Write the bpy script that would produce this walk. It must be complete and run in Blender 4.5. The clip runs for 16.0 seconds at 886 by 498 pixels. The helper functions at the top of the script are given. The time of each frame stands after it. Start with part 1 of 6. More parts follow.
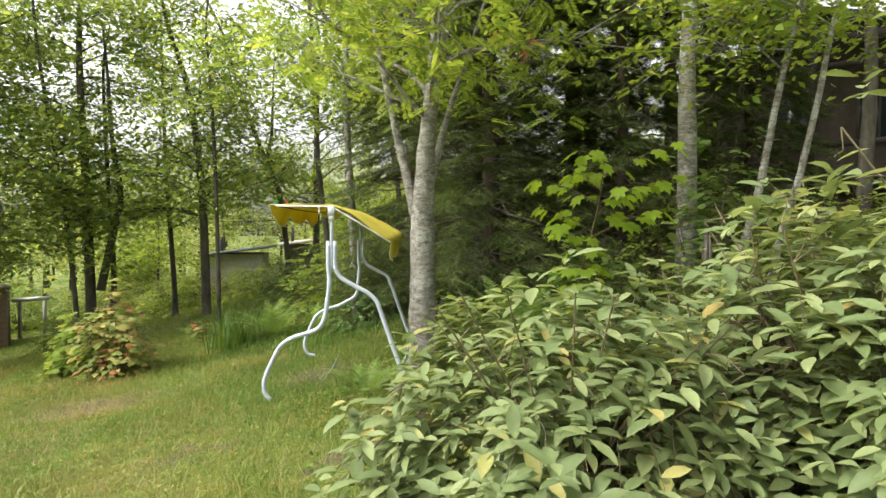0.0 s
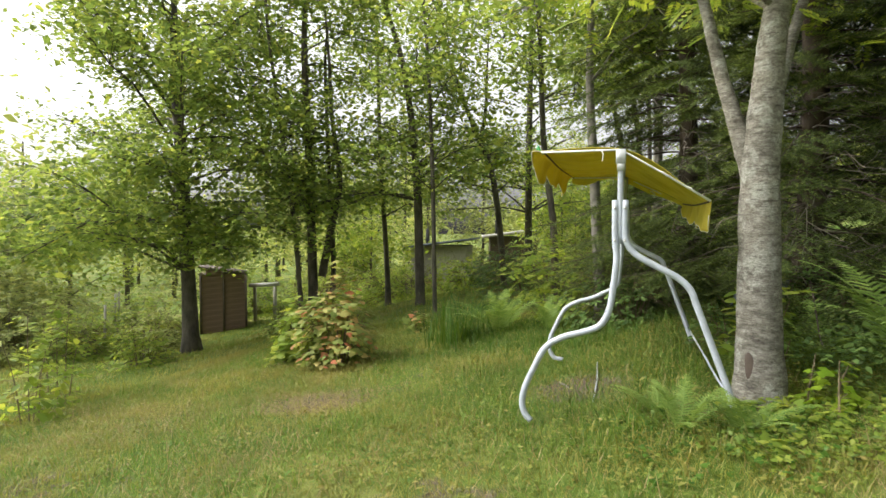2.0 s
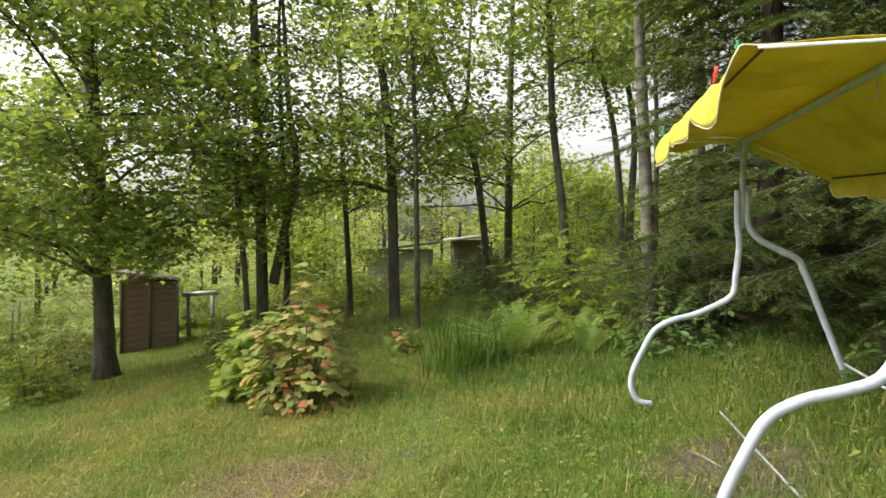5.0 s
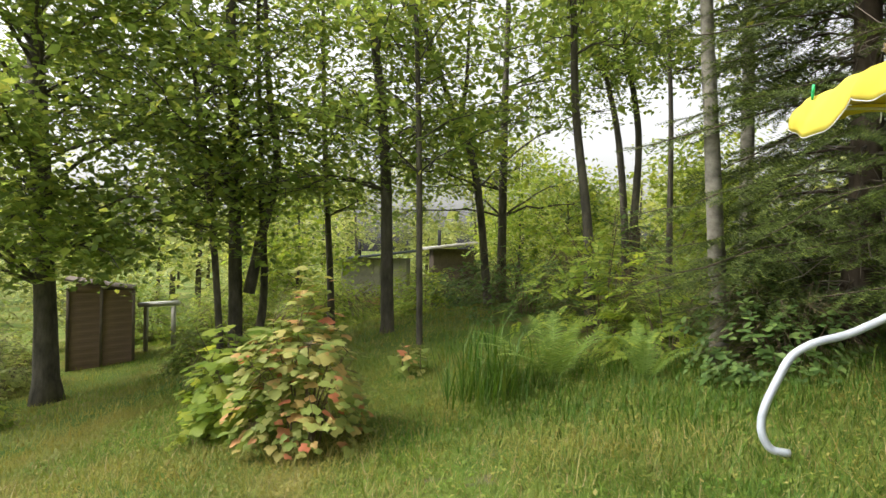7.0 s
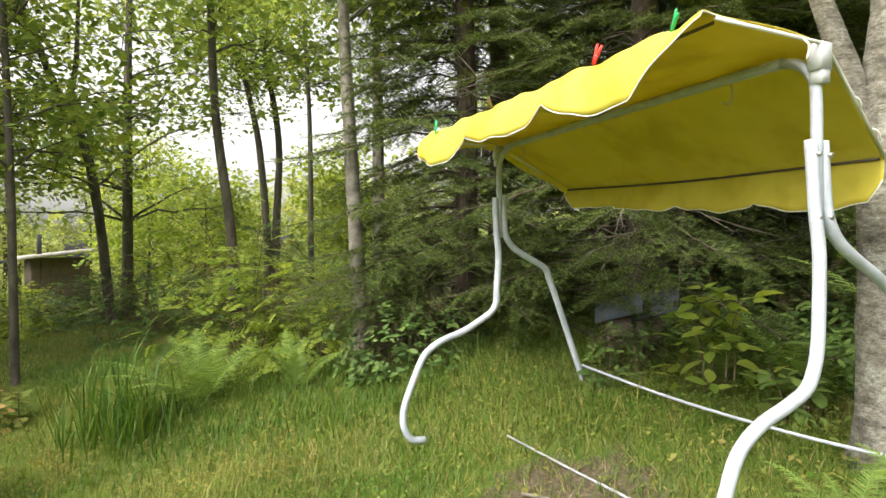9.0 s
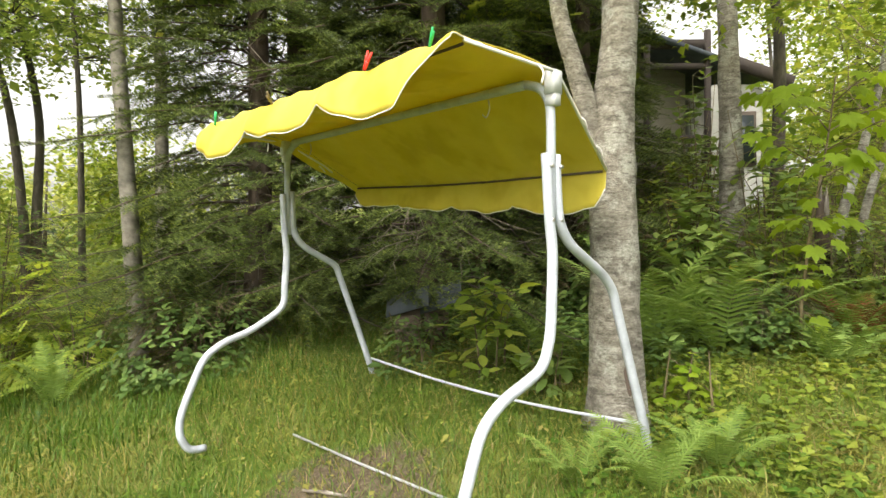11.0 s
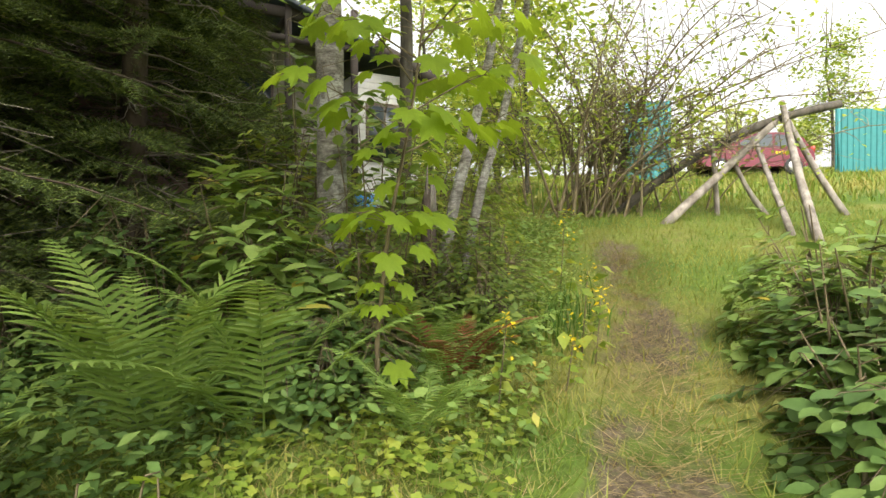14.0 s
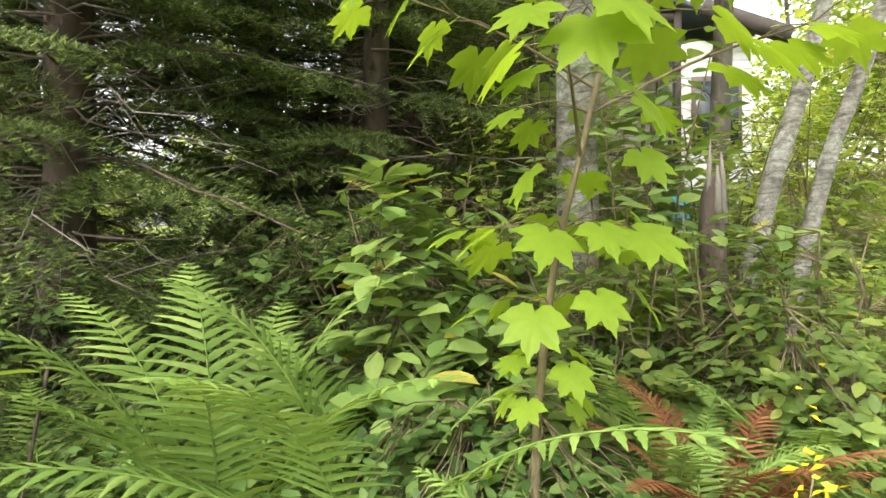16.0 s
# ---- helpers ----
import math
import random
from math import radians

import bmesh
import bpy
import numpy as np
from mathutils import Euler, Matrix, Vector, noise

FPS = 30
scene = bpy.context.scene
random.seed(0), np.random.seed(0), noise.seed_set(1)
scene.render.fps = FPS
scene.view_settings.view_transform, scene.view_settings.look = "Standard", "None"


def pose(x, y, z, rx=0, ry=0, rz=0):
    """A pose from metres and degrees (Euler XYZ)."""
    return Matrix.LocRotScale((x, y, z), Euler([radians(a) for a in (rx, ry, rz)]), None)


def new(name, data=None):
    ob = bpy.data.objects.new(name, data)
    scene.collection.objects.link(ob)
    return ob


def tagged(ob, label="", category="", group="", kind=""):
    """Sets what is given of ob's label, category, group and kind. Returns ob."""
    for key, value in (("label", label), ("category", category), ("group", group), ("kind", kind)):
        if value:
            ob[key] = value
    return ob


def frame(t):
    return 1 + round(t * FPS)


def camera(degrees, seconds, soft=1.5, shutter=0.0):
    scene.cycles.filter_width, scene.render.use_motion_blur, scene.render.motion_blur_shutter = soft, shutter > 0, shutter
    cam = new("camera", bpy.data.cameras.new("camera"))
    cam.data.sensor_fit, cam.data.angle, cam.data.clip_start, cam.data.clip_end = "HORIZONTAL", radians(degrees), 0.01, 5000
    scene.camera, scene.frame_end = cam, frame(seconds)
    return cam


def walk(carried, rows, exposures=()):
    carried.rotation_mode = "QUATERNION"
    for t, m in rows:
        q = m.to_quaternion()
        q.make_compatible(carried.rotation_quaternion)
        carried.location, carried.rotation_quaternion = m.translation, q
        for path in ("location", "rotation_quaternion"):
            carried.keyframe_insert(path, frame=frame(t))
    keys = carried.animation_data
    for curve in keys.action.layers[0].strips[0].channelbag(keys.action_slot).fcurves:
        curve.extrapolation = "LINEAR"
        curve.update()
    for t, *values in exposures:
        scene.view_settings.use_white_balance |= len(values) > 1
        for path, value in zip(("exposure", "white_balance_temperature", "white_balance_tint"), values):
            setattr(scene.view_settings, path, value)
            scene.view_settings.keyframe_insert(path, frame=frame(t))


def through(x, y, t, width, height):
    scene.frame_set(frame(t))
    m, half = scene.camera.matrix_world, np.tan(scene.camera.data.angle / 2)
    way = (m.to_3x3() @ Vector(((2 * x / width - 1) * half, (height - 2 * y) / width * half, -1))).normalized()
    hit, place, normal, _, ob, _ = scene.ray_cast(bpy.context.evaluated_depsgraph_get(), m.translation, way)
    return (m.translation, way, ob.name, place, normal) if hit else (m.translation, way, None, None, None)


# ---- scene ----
cam = camera(75.0, 16.0)
EXPOSURE = 1.55
# seconds, place in metres, then heading, pitch and roll in degrees
PATH = [
    (0.0, 0.009, -0.022, 1.460, -0.53, -1.81, 0.27),
    (0.5, -0.203, 0.389, 1.379, 6.27, -2.12, 0.14),
    (1.0, -0.381, 0.717, 1.317, 11.78, -2.00, 0.06),
    (1.5, -0.633, 1.091, 1.302, 14.07, -2.09, 0.02),
    (2.0, -0.906, 1.473, 1.177, 18.13, -2.04, 0.05),
    (2.5, -1.147, 1.804, 1.096, 22.56, -2.06, -0.18),
    (3.0, -1.377, 2.113, 1.084, 22.94, -2.01, -0.19),
    (3.5, -1.562, 2.477, 1.074, 22.47, -2.08, -0.37),
    (4.0, -1.729, 2.722, 1.022, 19.90, -1.66, -0.26),
    (4.5, -1.918, 2.904, 1.029, 14.75, -1.57, 0.05),
    (7.0, -2.912, 4.080, 0.907, 8.79, -0.18, 1.01),
    (7.5, -3.006, 4.146, 0.974, -1.76, 0.34, 0.69),
    (8.0, -3.000, 4.170, 0.990, -12.92, 0.41, -0.09),
    (8.5, -2.987, 4.176, 0.992, -20.04, 0.33, -0.29),
    (11.0, -2.887, 4.050, 1.005, -44.46, -0.40, -0.45),
    (11.5, -2.779, 3.951, 1.010, -48.36, -0.41, -0.55),
    (12.0, -2.595, 3.898, 0.977, -55.55, -0.55, -0.48),
    (12.5, -2.195, 3.966, 1.008, -65.54, -0.90, -0.45),
    (13.0, -1.874, 3.987, 1.026, -72.04, -0.91, -0.06),
    (13.5, -1.415, 4.015, 1.033, -74.71, -0.89, -0.36),
    (14.0, -0.978, 4.156, 1.033, -74.38, -0.80, -0.17),
    (14.5, -0.635, 4.257, 1.068, -72.97, -0.75, -0.08),
    (15.0, -0.364, 4.211, 1.035, -67.87, -0.40, -0.39),
    (15.5, -0.117, 4.156, 1.057, -53.57, -0.19, -0.63),
    (16.0, 0.231, 4.203, 1.111, -40.65, -0.58, -0.32),
]


def eye_pose(x, y, z, yaw, pitch, roll):
    """Heading turns left from +y, pitch looks up, roll turns the right side up."""
    return pose(x, y, z, 90, 0, yaw) @ pose(0, 0, 0, pitch, 0, 0) @ pose(0, 0, 0, 0, 0, roll)


walk(cam, [(row[0], eye_pose(*row[1:])) for row in PATH], [(t, EXPOSURE + e, k, 9.0) for t, e, k in (
    (0.0, 0.04, 6600.0), (2.5, -0.22, 6600.0), (4.5, -0.2, 6700.0), (7.5, -0.18, 6650.0), (8.5, 0.05, 6750.0), (11.0, 0.13, 7050.0), (13.0, 0.08, 7000.0), (14.5, 0.33, 6700.0), (16.0, 1.04, 6550.0))])

# ---------------------------------------------------------------- light
world = bpy.data.worlds.new("world")
scene.world = world
world.use_nodes = True
wn = world.node_tree
sky = wn.nodes.new("ShaderNodeTexSky")
sky.sky_type = "NISHITA"
sky.sun_disc = False
sky.sun_elevation = radians(48)
sky.sun_rotation = radians(255)
sky.air_density, sky.dust_density, sky.ozone_density = 1.0, 6.0, 1.0
haze = wn.nodes.new("ShaderNodeHueSaturation")
haze.inputs["Saturation"].default_value = 0.12
wn.links.new(sky.outputs[0], haze.inputs["Color"])
wn.links.new(haze.outputs[0], wn.nodes["Background"].inputs[0])
wn.nodes["Background"].inputs[1].default_value = 0.15
sun = new("sun", bpy.data.lights.new("sun", "SUN"))
sun.data.energy, sun.data.angle, sun.data.color = 0.6, radians(20), (1.0, 0.93, 0.8)
sun.rotation_euler = (radians(42), 0, radians(-75))


# ---------------------------------------------------------------- mesh tools
class Buf:
    """Collects points and faces, then becomes one mesh."""

    def __init__(self):
        self.v, self.f, self.n = [], [], 0

    def raw(self, v, *faces):
        v = np.asarray(v, float).reshape(-1, 3)
        for f in faces:
            f = np.asarray(f, int)
            if f.size:
                self.f.append(f + self.n)
        self.v.append(v)
        self.n += len(v)

    def put(self, tv, faces, pos, X, Y, Z):
        """Copies of a template (points tv, arrays of faces) at many places; X, Y, Z are scaled axes."""
        tv = np.asarray(tv, float)
        m, k = len(pos), len(tv)
        if m == 0:
            return
        v = pos[:, None, :] + tv[None, :, 0, None] * X[:, None, :] + tv[None, :, 1, None] * Y[:, None, :] + tv[None, :, 2, None] * Z[:, None, :]
        step = (np.arange(m) * k)[:, None, None]
        self.raw(v.reshape(-1, 3), *[(np.asarray(f)[None] + step).reshape(-1, len(f[0])) for f in faces])

    def mesh(self, name, smooth=True):
        me = bpy.data.meshes.new(name)
        v = np.concatenate(self.v) if self.v else np.zeros((0, 3))
        me.vertices.add(len(v))
        me.vertices.foreach_set("co", v.astype(np.float32).ravel())
        tot = np.concatenate([np.full(len(f), f.shape[1]) for f in self.f])
        loops = np.concatenate([f.ravel() for f in self.f])
        me.loops.add(len(loops))
        me.loops.foreach_set("vertex_index", loops.astype(np.int32))
        me.polygons.add(len(tot))
        me.polygons.foreach_set("loop_start", np.concatenate([[0], np.cumsum(tot)[:-1]]).astype(np.int32))
        me.polygons.foreach_set("loop_total", tot.astype(np.int32))
        me.polygons.foreach_set("use_smooth", np.full(len(tot), smooth))
        me.update(calc_edges=True)
        me.validate()
        return me


def part(name, shape, material, parent=None, label="", smooth=True):
    """Links a Buf, bmesh or mesh as one object, under a thing or a part where a parent is given."""
    if isinstance(shape, Buf):
        me = shape.mesh(name, smooth)
    elif isinstance(shape, bmesh.types.BMesh):
        me = bpy.data.meshes.new(name)
        shape.to_mesh(me)
        shape.free()
        me.polygons.foreach_set("use_smooth", np.full(len(me.polygons), smooth))
    else:
        me = shape
    if material and not me.materials:
        me.materials.append(material)
    ob = new(name, me)
    if parent:
        ob.parent = parent
    if label:
        ob["label"] = label
    return ob


def thing(name, label, category, at=(0, 0, 0), group="", turn=0.0):
    ob = new(name)
    ob.empty_display_size = 0.1
    ob.location = at
    ob.rotation_euler = (0, 0, radians(turn))
    return tagged(ob, label, category, group)


def unit(a):
    a = np.asarray(a, float)
    return a / np.maximum(np.linalg.norm(a, axis=-1, keepdims=True), 1e-9)


def axes(d, n):
    """X, Y, Z for a leaf that points along d with its face towards n."""
    Y = unit(d)
    X = unit(np.cross(Y, n))
    return X, Y, np.cross(X, Y)


def smooth_line(pts, step=4):
    """Catmull-Rom through the given points."""
    p = np.asarray(pts, float)
    p = np.vstack([2 * p[0] - p[1], p, 2 * p[-1] - p[-2]])
    out = []
    for i in range(1, len(p) - 2):
        for k in range(step):
            t = k / step
            out.append(0.5 * (2 * p[i] + (p[i + 1] - p[i - 1]) * t + (2 * p[i - 1] - 5 * p[i] + 4 * p[i + 1] - p[i + 2]) * t * t
                              + (3 * p[i] - p[i - 1] - 3 * p[i + 1] + p[i + 2]) * t ** 3))
    return np.array(out + [p[-2]])


def tube(buf, pts, r, sides=8, rough=0.0, rng=None, cap=True):
    """A round bar along pts; r one radius or one for each point."""
    p = np.asarray(pts, float)
    n = len(p)
    r = np.broadcast_to(np.asarray(r, float), (n,)).copy()
    tan = unit(np.gradient(p, axis=0))
    ref = np.array([1.0, 0.17, 0.05]) if abs(tan[0][0]) < 0.9 else np.array([0.0, 1.0, 0.1])
    X = unit(np.cross(tan, ref))
    for i in range(1, n):
        w = X[i - 1] - tan[i] * (X[i - 1] @ tan[i])
        X[i] = w / max(np.linalg.norm(w), 1e-9)
    Y = np.cross(tan, X)
    a = np.arange(sides) * 2 * np.pi / sides
    rr = np.repeat(r[:, None], sides, 1)
    if rough and rng is not None:
        rr = rr * (1 + rough * rng.normal(size=rr.shape))
    v = p[:, None] + rr[..., None] * (np.cos(a)[None, :, None] * X[:, None] + np.sin(a)[None, :, None] * Y[:, None])
    i = np.arange(n - 1)[:, None] * sides
    j = np.arange(sides)[None]
    k = (j + 1) % sides
    f = np.stack([i + j, i + k, i + sides + k, i + sides + j], -1).reshape(-1, 4)
    faces = [f]
    v = v.reshape(-1, 3)
    if cap:
        v = np.vstack([v, p[0], p[-1]])
        q = np.arange(sides)
        faces.append(np.stack([np.full(sides, n * sides), (q + 1) % sides, q], -1))
        faces.append(np.stack([np.full(sides, n * sides + 1), (n - 1) * sides + q, (n - 1) * sides + (q + 1) % sides], -1))
    buf.raw(v, *faces)


def box(buf, c, s, turn=0.0, tilt=(0, 0)):
    """A block of size s about its centre c, with a small chamfer on the upright edges."""
    x, y, z = np.asarray(s, float) / 2
    b = min(x, y, z) * 0.18
    o = [(-x + b, -y), (x - b, -y), (x, -y + b), (x, y - b), (x - b, y), (-x + b, y), (-x, y - b), (-x, -y + b)]
    v = np.array([(p, q, -z) for p, q in o] + [(p, q, z) for p, q in o])
    m = np.array((Matrix.Rotation(radians(turn), 3, "Z") @ Matrix.Rotation(radians(tilt[0]), 3, "X") @ Matrix.Rotation(radians(tilt[1]), 3, "Y")))
    v = v @ m.T + np.asarray(c, float)
    side = [[i, (i + 1) % 8, 8 + (i + 1) % 8, 8 + i] for i in range(8)]
    buf.raw(v, side, [list(range(7, -1, -1)), list(range(8, 16))])


def ground_z(x, y):
    """Height of the sloping garden."""
    x, y = np.asarray(x, float), np.asarray(y, float)
    xs = np.where(x > 0, 70 * np.tanh(x / 70), 26 * np.tanh(x / 26))
    z = 0.07 + 0.152 * xs + 0.035 * np.maximum(0, xs) * np.exp(-((x - 7) / 6) ** 2)
    z = z + 0.32 * np.exp(-((x + 4) / 3.5) ** 2 - ((y - 14) / 4) ** 2)
    z = z + 0.25 * np.exp(-((x - 1.5) / 2.5) ** 2 - ((y - 10) / 3) ** 2)
    z = z - 0.12 * np.exp(-((x + 3.3) / 2) ** 2 - ((y - 8) / 2.5) ** 2)
    z = z - 0.24 * np.exp(-((x + 10.8) / 2.6) ** 2 - ((y - 12.8) / 3) ** 2)
    return z + 0.02 * np.sin(1.7 * x + 0.6 * y) * np.sin(1.3 * y - 0.4 * x)


def bare(x, y):
    """How far the turf is worn away, 0 to 1."""
    x, y = np.asarray(x, float), np.asarray(y, float)
    d = np.hypot((x + 4.0) / 0.6, (y - 6.55) / 0.4)
    m = 0.72 * np.clip(1.4 - d, 0, 1)
    m = np.maximum(m, np.clip(1.5 - np.hypot((x + 1.3) / 0.45, (y - 6.3) / 0.45), 0, 1) * 0.6)
    px = np.clip(x, -0.6, 5.2)
    line = 3.9 + 0.018 * px + 0.03 * np.sin(1.7 * px)
    m = np.maximum(m, np.clip(1.5 - np.hypot(x - px, y - line) / (0.14 + 0.004 * px + 0.03 * np.sin(3.1 * px)), 0, 1) * (0.84 - 0.07 * px))
    m = np.maximum(m, 0.2 * np.clip(1.4 - np.hypot((x + 3.25) / 0.3, (y - 7.6) / 1.2), 0, 1))
    m = np.maximum(m, 0.35 * np.clip(1.4 - np.hypot((x + 5.2) / 1.1, (y - 4.3) / 0.7), 0, 1))
    m = np.maximum(m, 0.3 * np.clip(1.4 - np.hypot((x + 1.9) / 0.5, (y - 4.3) / 0.45), 0, 1))
    return m


# ---------------------------------------------------------------- materials
def material(name):
    m = bpy.data.materials.new(name)
    m.use_nodes = True
    return m, m.node_tree, m.node_tree.nodes["Principled BSDF"]


def node(t, kind, **sockets):
    n = t.nodes.new(kind)
    for k, v in sockets.items():
        n.inputs[k.replace("_", " ")].default_value = v
    return n


def ramp(t, source, stops):
    r = t.nodes.new("ShaderNodeValToRGB")
    e = r.color_ramp.elements
    while len(e) < len(stops):
        e.new(0.5)
    for el, (p, c) in zip(e, stops):
        el.position, el.color = p, (*c, 1)
    t.links.new(source, r.inputs[0])
    return r.outputs[0]


def noise_of(t, scale, detail=4, stretch=None, rough=0.6):
    c = t.nodes.new("ShaderNodeTexCoord").outputs["Object"]
    if stretch:
        mp = t.nodes.new("ShaderNodeMapping")
        mp.inputs["Scale"].default_value = stretch
        t.links.new(c, mp.inputs[0])
        c = mp.outputs[0]
    n = t.nodes.new("ShaderNodeTexNoise")
    n.inputs["Scale"].default_value, n.inputs["Detail"].default_value, n.inputs["Roughness"].default_value = scale, detail, rough
    t.links.new(c, n.inputs["Vector"])
    return n.outputs["Fac"]


def mix(t, fac, a, b, mode="MIX"):
    n = t.nodes.new("ShaderNodeMix")
    n.data_type, n.blend_type = "RGBA", mode
    for s, v in ((n.inputs[0], fac), (n.inputs[6], a), (n.inputs[7], b)):
        if isinstance(v, bpy.types.NodeSocket):
            t.links.new(v, s)
        else:
            s.default_value = v if isinstance(v, float) else (*v, 1)
    return n.outputs[2]


def bump(t, bsdf, height, strength=0.3, distance=0.02):
    b = node(t, "ShaderNodeBump", Strength=strength, Distance=distance)
    t.links.new(height, b.inputs["Height"])
    t.links.new(b.outputs[0], bsdf.inputs["Normal"])


def leaf_material(name, stops, through=0.35, rough=0.5, patch=0.5, straw=None):
    """Foliage: each leaf its own tint along the stops, blotches, and light that comes through the blade."""
    m, t, b = material(name)
    isl = t.nodes.new("ShaderNodeNewGeometry").outputs["Random Per Island"]
    col = ramp(t, isl, stops)
    if straw:
        worn = ramp(t, noise_of(t, 0.85, 5, None, 0.7), [(0.42, (0, 0, 0)), (0.62, (0.75, 0.75, 0.75))])
        col = mix(t, worn, col, straw)
    blot = ramp(t, noise_of(t, 1.1, 3), [(0.3, (0.72, 0.76, 0.7)), (0.72, (1.2, 1.16, 1.1))])
    col = mix(t, float(patch), col, blot, "MULTIPLY")
    fine = ramp(t, noise_of(t, 60, 2), [(0.35, (0.91, 0.88, 0.85)), (0.7, (1.15, 1.08, 1.07))])
    col = mix(t, 0.6, col, fine, "MULTIPLY")
    t.links.new(col, b.inputs["Base Color"])
    b.inputs["Roughness"].default_value = rough
    b.inputs["Specular IOR Level"].default_value = 0.22
    tr = t.nodes.new("ShaderNodeBsdfTranslucent")
    warm = mix(t, 1.0, col, (1.22, 1.12, 0.68), "MULTIPLY")
    t.links.new(warm, tr.inputs[0])
    mx = t.nodes.new("ShaderNodeMixShader")
    mx.inputs[0].default_value = through
    t.links.new(b.outputs[0], mx.inputs[1])
    t.links.new(tr.outputs[0], mx.inputs[2])
    t.links.new(mx.outputs[0], t.nodes["Material Output"].inputs[0])
    return m


def bark_material(name, dark, mid, light, scale=9.0, squash=0.35, depth=0.5, lichen=None):
    m, t, b = material(name)
    n = noise_of(t, scale, 6, (1, 1, squash), 0.65)
    col = ramp(t, n, [(0.3, dark), (0.5, mid), (0.72, light)])
    big = ramp(t, noise_of(t, 1.7, 3), [(0.35, (0.75, 0.75, 0.75)), (0.7, (1.15, 1.13, 1.08))])
    col = mix(t, 0.8, col, big, "MULTIPLY")
    if lichen:
        band = ramp(t, noise_of(t, 8, 6, (0.8, 0.8, 2.6), 0.7), [(0.36, (0.6, 0.58, 0.55)), (0.5, (1.0, 1.0, 1.0)), (0.64, (1.4, 1.4, 1.38))])
        col = mix(t, 0.42, col, band, "MULTIPLY")
        f = ramp(t, noise_of(t, 2.6, 6, None, 0.7), [(0.52, (0, 0, 0)), (0.58, (0.7, 0.7, 0.7))])
        col = mix(t, f, col, lichen)
        crack = ramp(t, noise_of(t, 6, 7, (1, 1, 7), 0.75), [(0.56, (0, 0, 0)), (0.61, (0.7, 0.7, 0.7))])
        col = mix(t, crack, col, dark)
        speck = ramp(t, noise_of(t, 48, 5, (1, 1, 1.8), 0.75), [(0.36, (0.55, 0.53, 0.5)), (0.6, (1.25, 1.25, 1.24))])
        col = mix(t, 0.85, col, speck, "MULTIPLY")
    t.links.new(col, b.inputs["Base Color"])
    b.inputs["Roughness"].default_value = 0.9
    bump(t, b, noise_of(t, scale * (4.5 if lichen else 2.5), 6, (1, 1, min(squash, 1.8)), 0.7), depth, 0.03)
    return m


def plain_material(name, colour, rough=0.6, metal=0.0, vary=0.15, scale=6.0, bumps=0.08, stretch=None):
    m, t, b = material(name)
    lo, hi = [tuple(min(1.0, c * k) for c in colour) for k in (1 - vary, 1 + vary)]
    col = ramp(t, noise_of(t, scale, 5, stretch), [(0.32, lo), (0.7, hi)])
    grain = ramp(t, noise_of(t, scale * 11, 3, stretch), [(0.3, (0.9, 0.9, 0.9)), (0.7, (1.06, 1.06, 1.06))])
    col = mix(t, 0.7, col, grain, "MULTIPLY")
    t.links.new(col, b.inputs["Base Color"])
    b.inputs["Roughness"].default_value, b.inputs["Metallic"].default_value = rough, metal
    bump(t, b, noise_of(t, scale * 6, 4, stretch), bumps, 0.01)
    return m


def ground_material():
    m, t, b = material("turf_and_soil")
    n1, n2 = noise_of(t, 0.7, 5), noise_of(t, 14, 6)
    green = ramp(t, n1, [(0.32, (0.06, 0.12, 0.018)), (0.5, (0.115, 0.155, 0.03)), (0.68, (0.21, 0.2, 0.065))])
    green = mix(t, 0.7, green, ramp(t, n2, [(0.3, (0.5, 0.5, 0.45)), (0.7, (1.25, 1.25, 1.2))]), "MULTIPLY")
    soil = ramp(t, noise_of(t, 38, 8, None, 0.72), [(0.3, (0.045, 0.035, 0.025)), (0.5, (0.105, 0.082, 0.057)), (0.72, (0.22, 0.178, 0.125))])
    at = t.nodes.new("ShaderNodeAttribute")
    at.attribute_name = "bare"
    add = node(t, "ShaderNodeMath")
    add.operation = "MULTIPLY_ADD"
    t.links.new(noise_of(t, 5, 5), add.inputs[0])
    add.inputs[1].default_value = 1.15
    t.links.new(at.outputs["Fac"], add.inputs[2])
    f = ramp(t, add.outputs[0], [(0.78, (0, 0, 0)), (1.12, (1, 1, 1))])
    t.links.new(mix(t, f, green, soil), b.inputs["Base Color"])
    b.inputs["Roughness"].default_value = 0.95
    b.inputs["Specular IOR Level"].default_value = 0.15
    bump(t, b, noise_of(t, 30, 8, None, 0.7), 0.8, 0.03)
    return m


TURF = ground_material()
GRASS = leaf_material("grass_blades", [(0.0, (0.07, 0.155, 0.02)), (0.5, (0.125, 0.22, 0.032)), (0.8, (0.19, 0.255, 0.05)), (1.0, (0.33, 0.29, 0.12))], 0.38, 0.5, 0.9, (0.3, 0.26, 0.085))
DULL_STEEL = plain_material("dull_grey_steel", (0.3, 0.32, 0.34), 0.5, 0.0, 0.25, 20, 0.1)
DRY = leaf_material("dry_grass", [(0.0, (0.16, 0.14, 0.055)), (0.6, (0.3, 0.24, 0.12)), (1.0, (0.42, 0.34, 0.2))], 0.3, 0.6)
LUSH = leaf_material("tall_grass_blades", [(0.0, (0.045, 0.11, 0.014)), (0.6, (0.08, 0.165, 0.024)), (1.0, (0.15, 0.21, 0.04))], 0.35, 0.42)
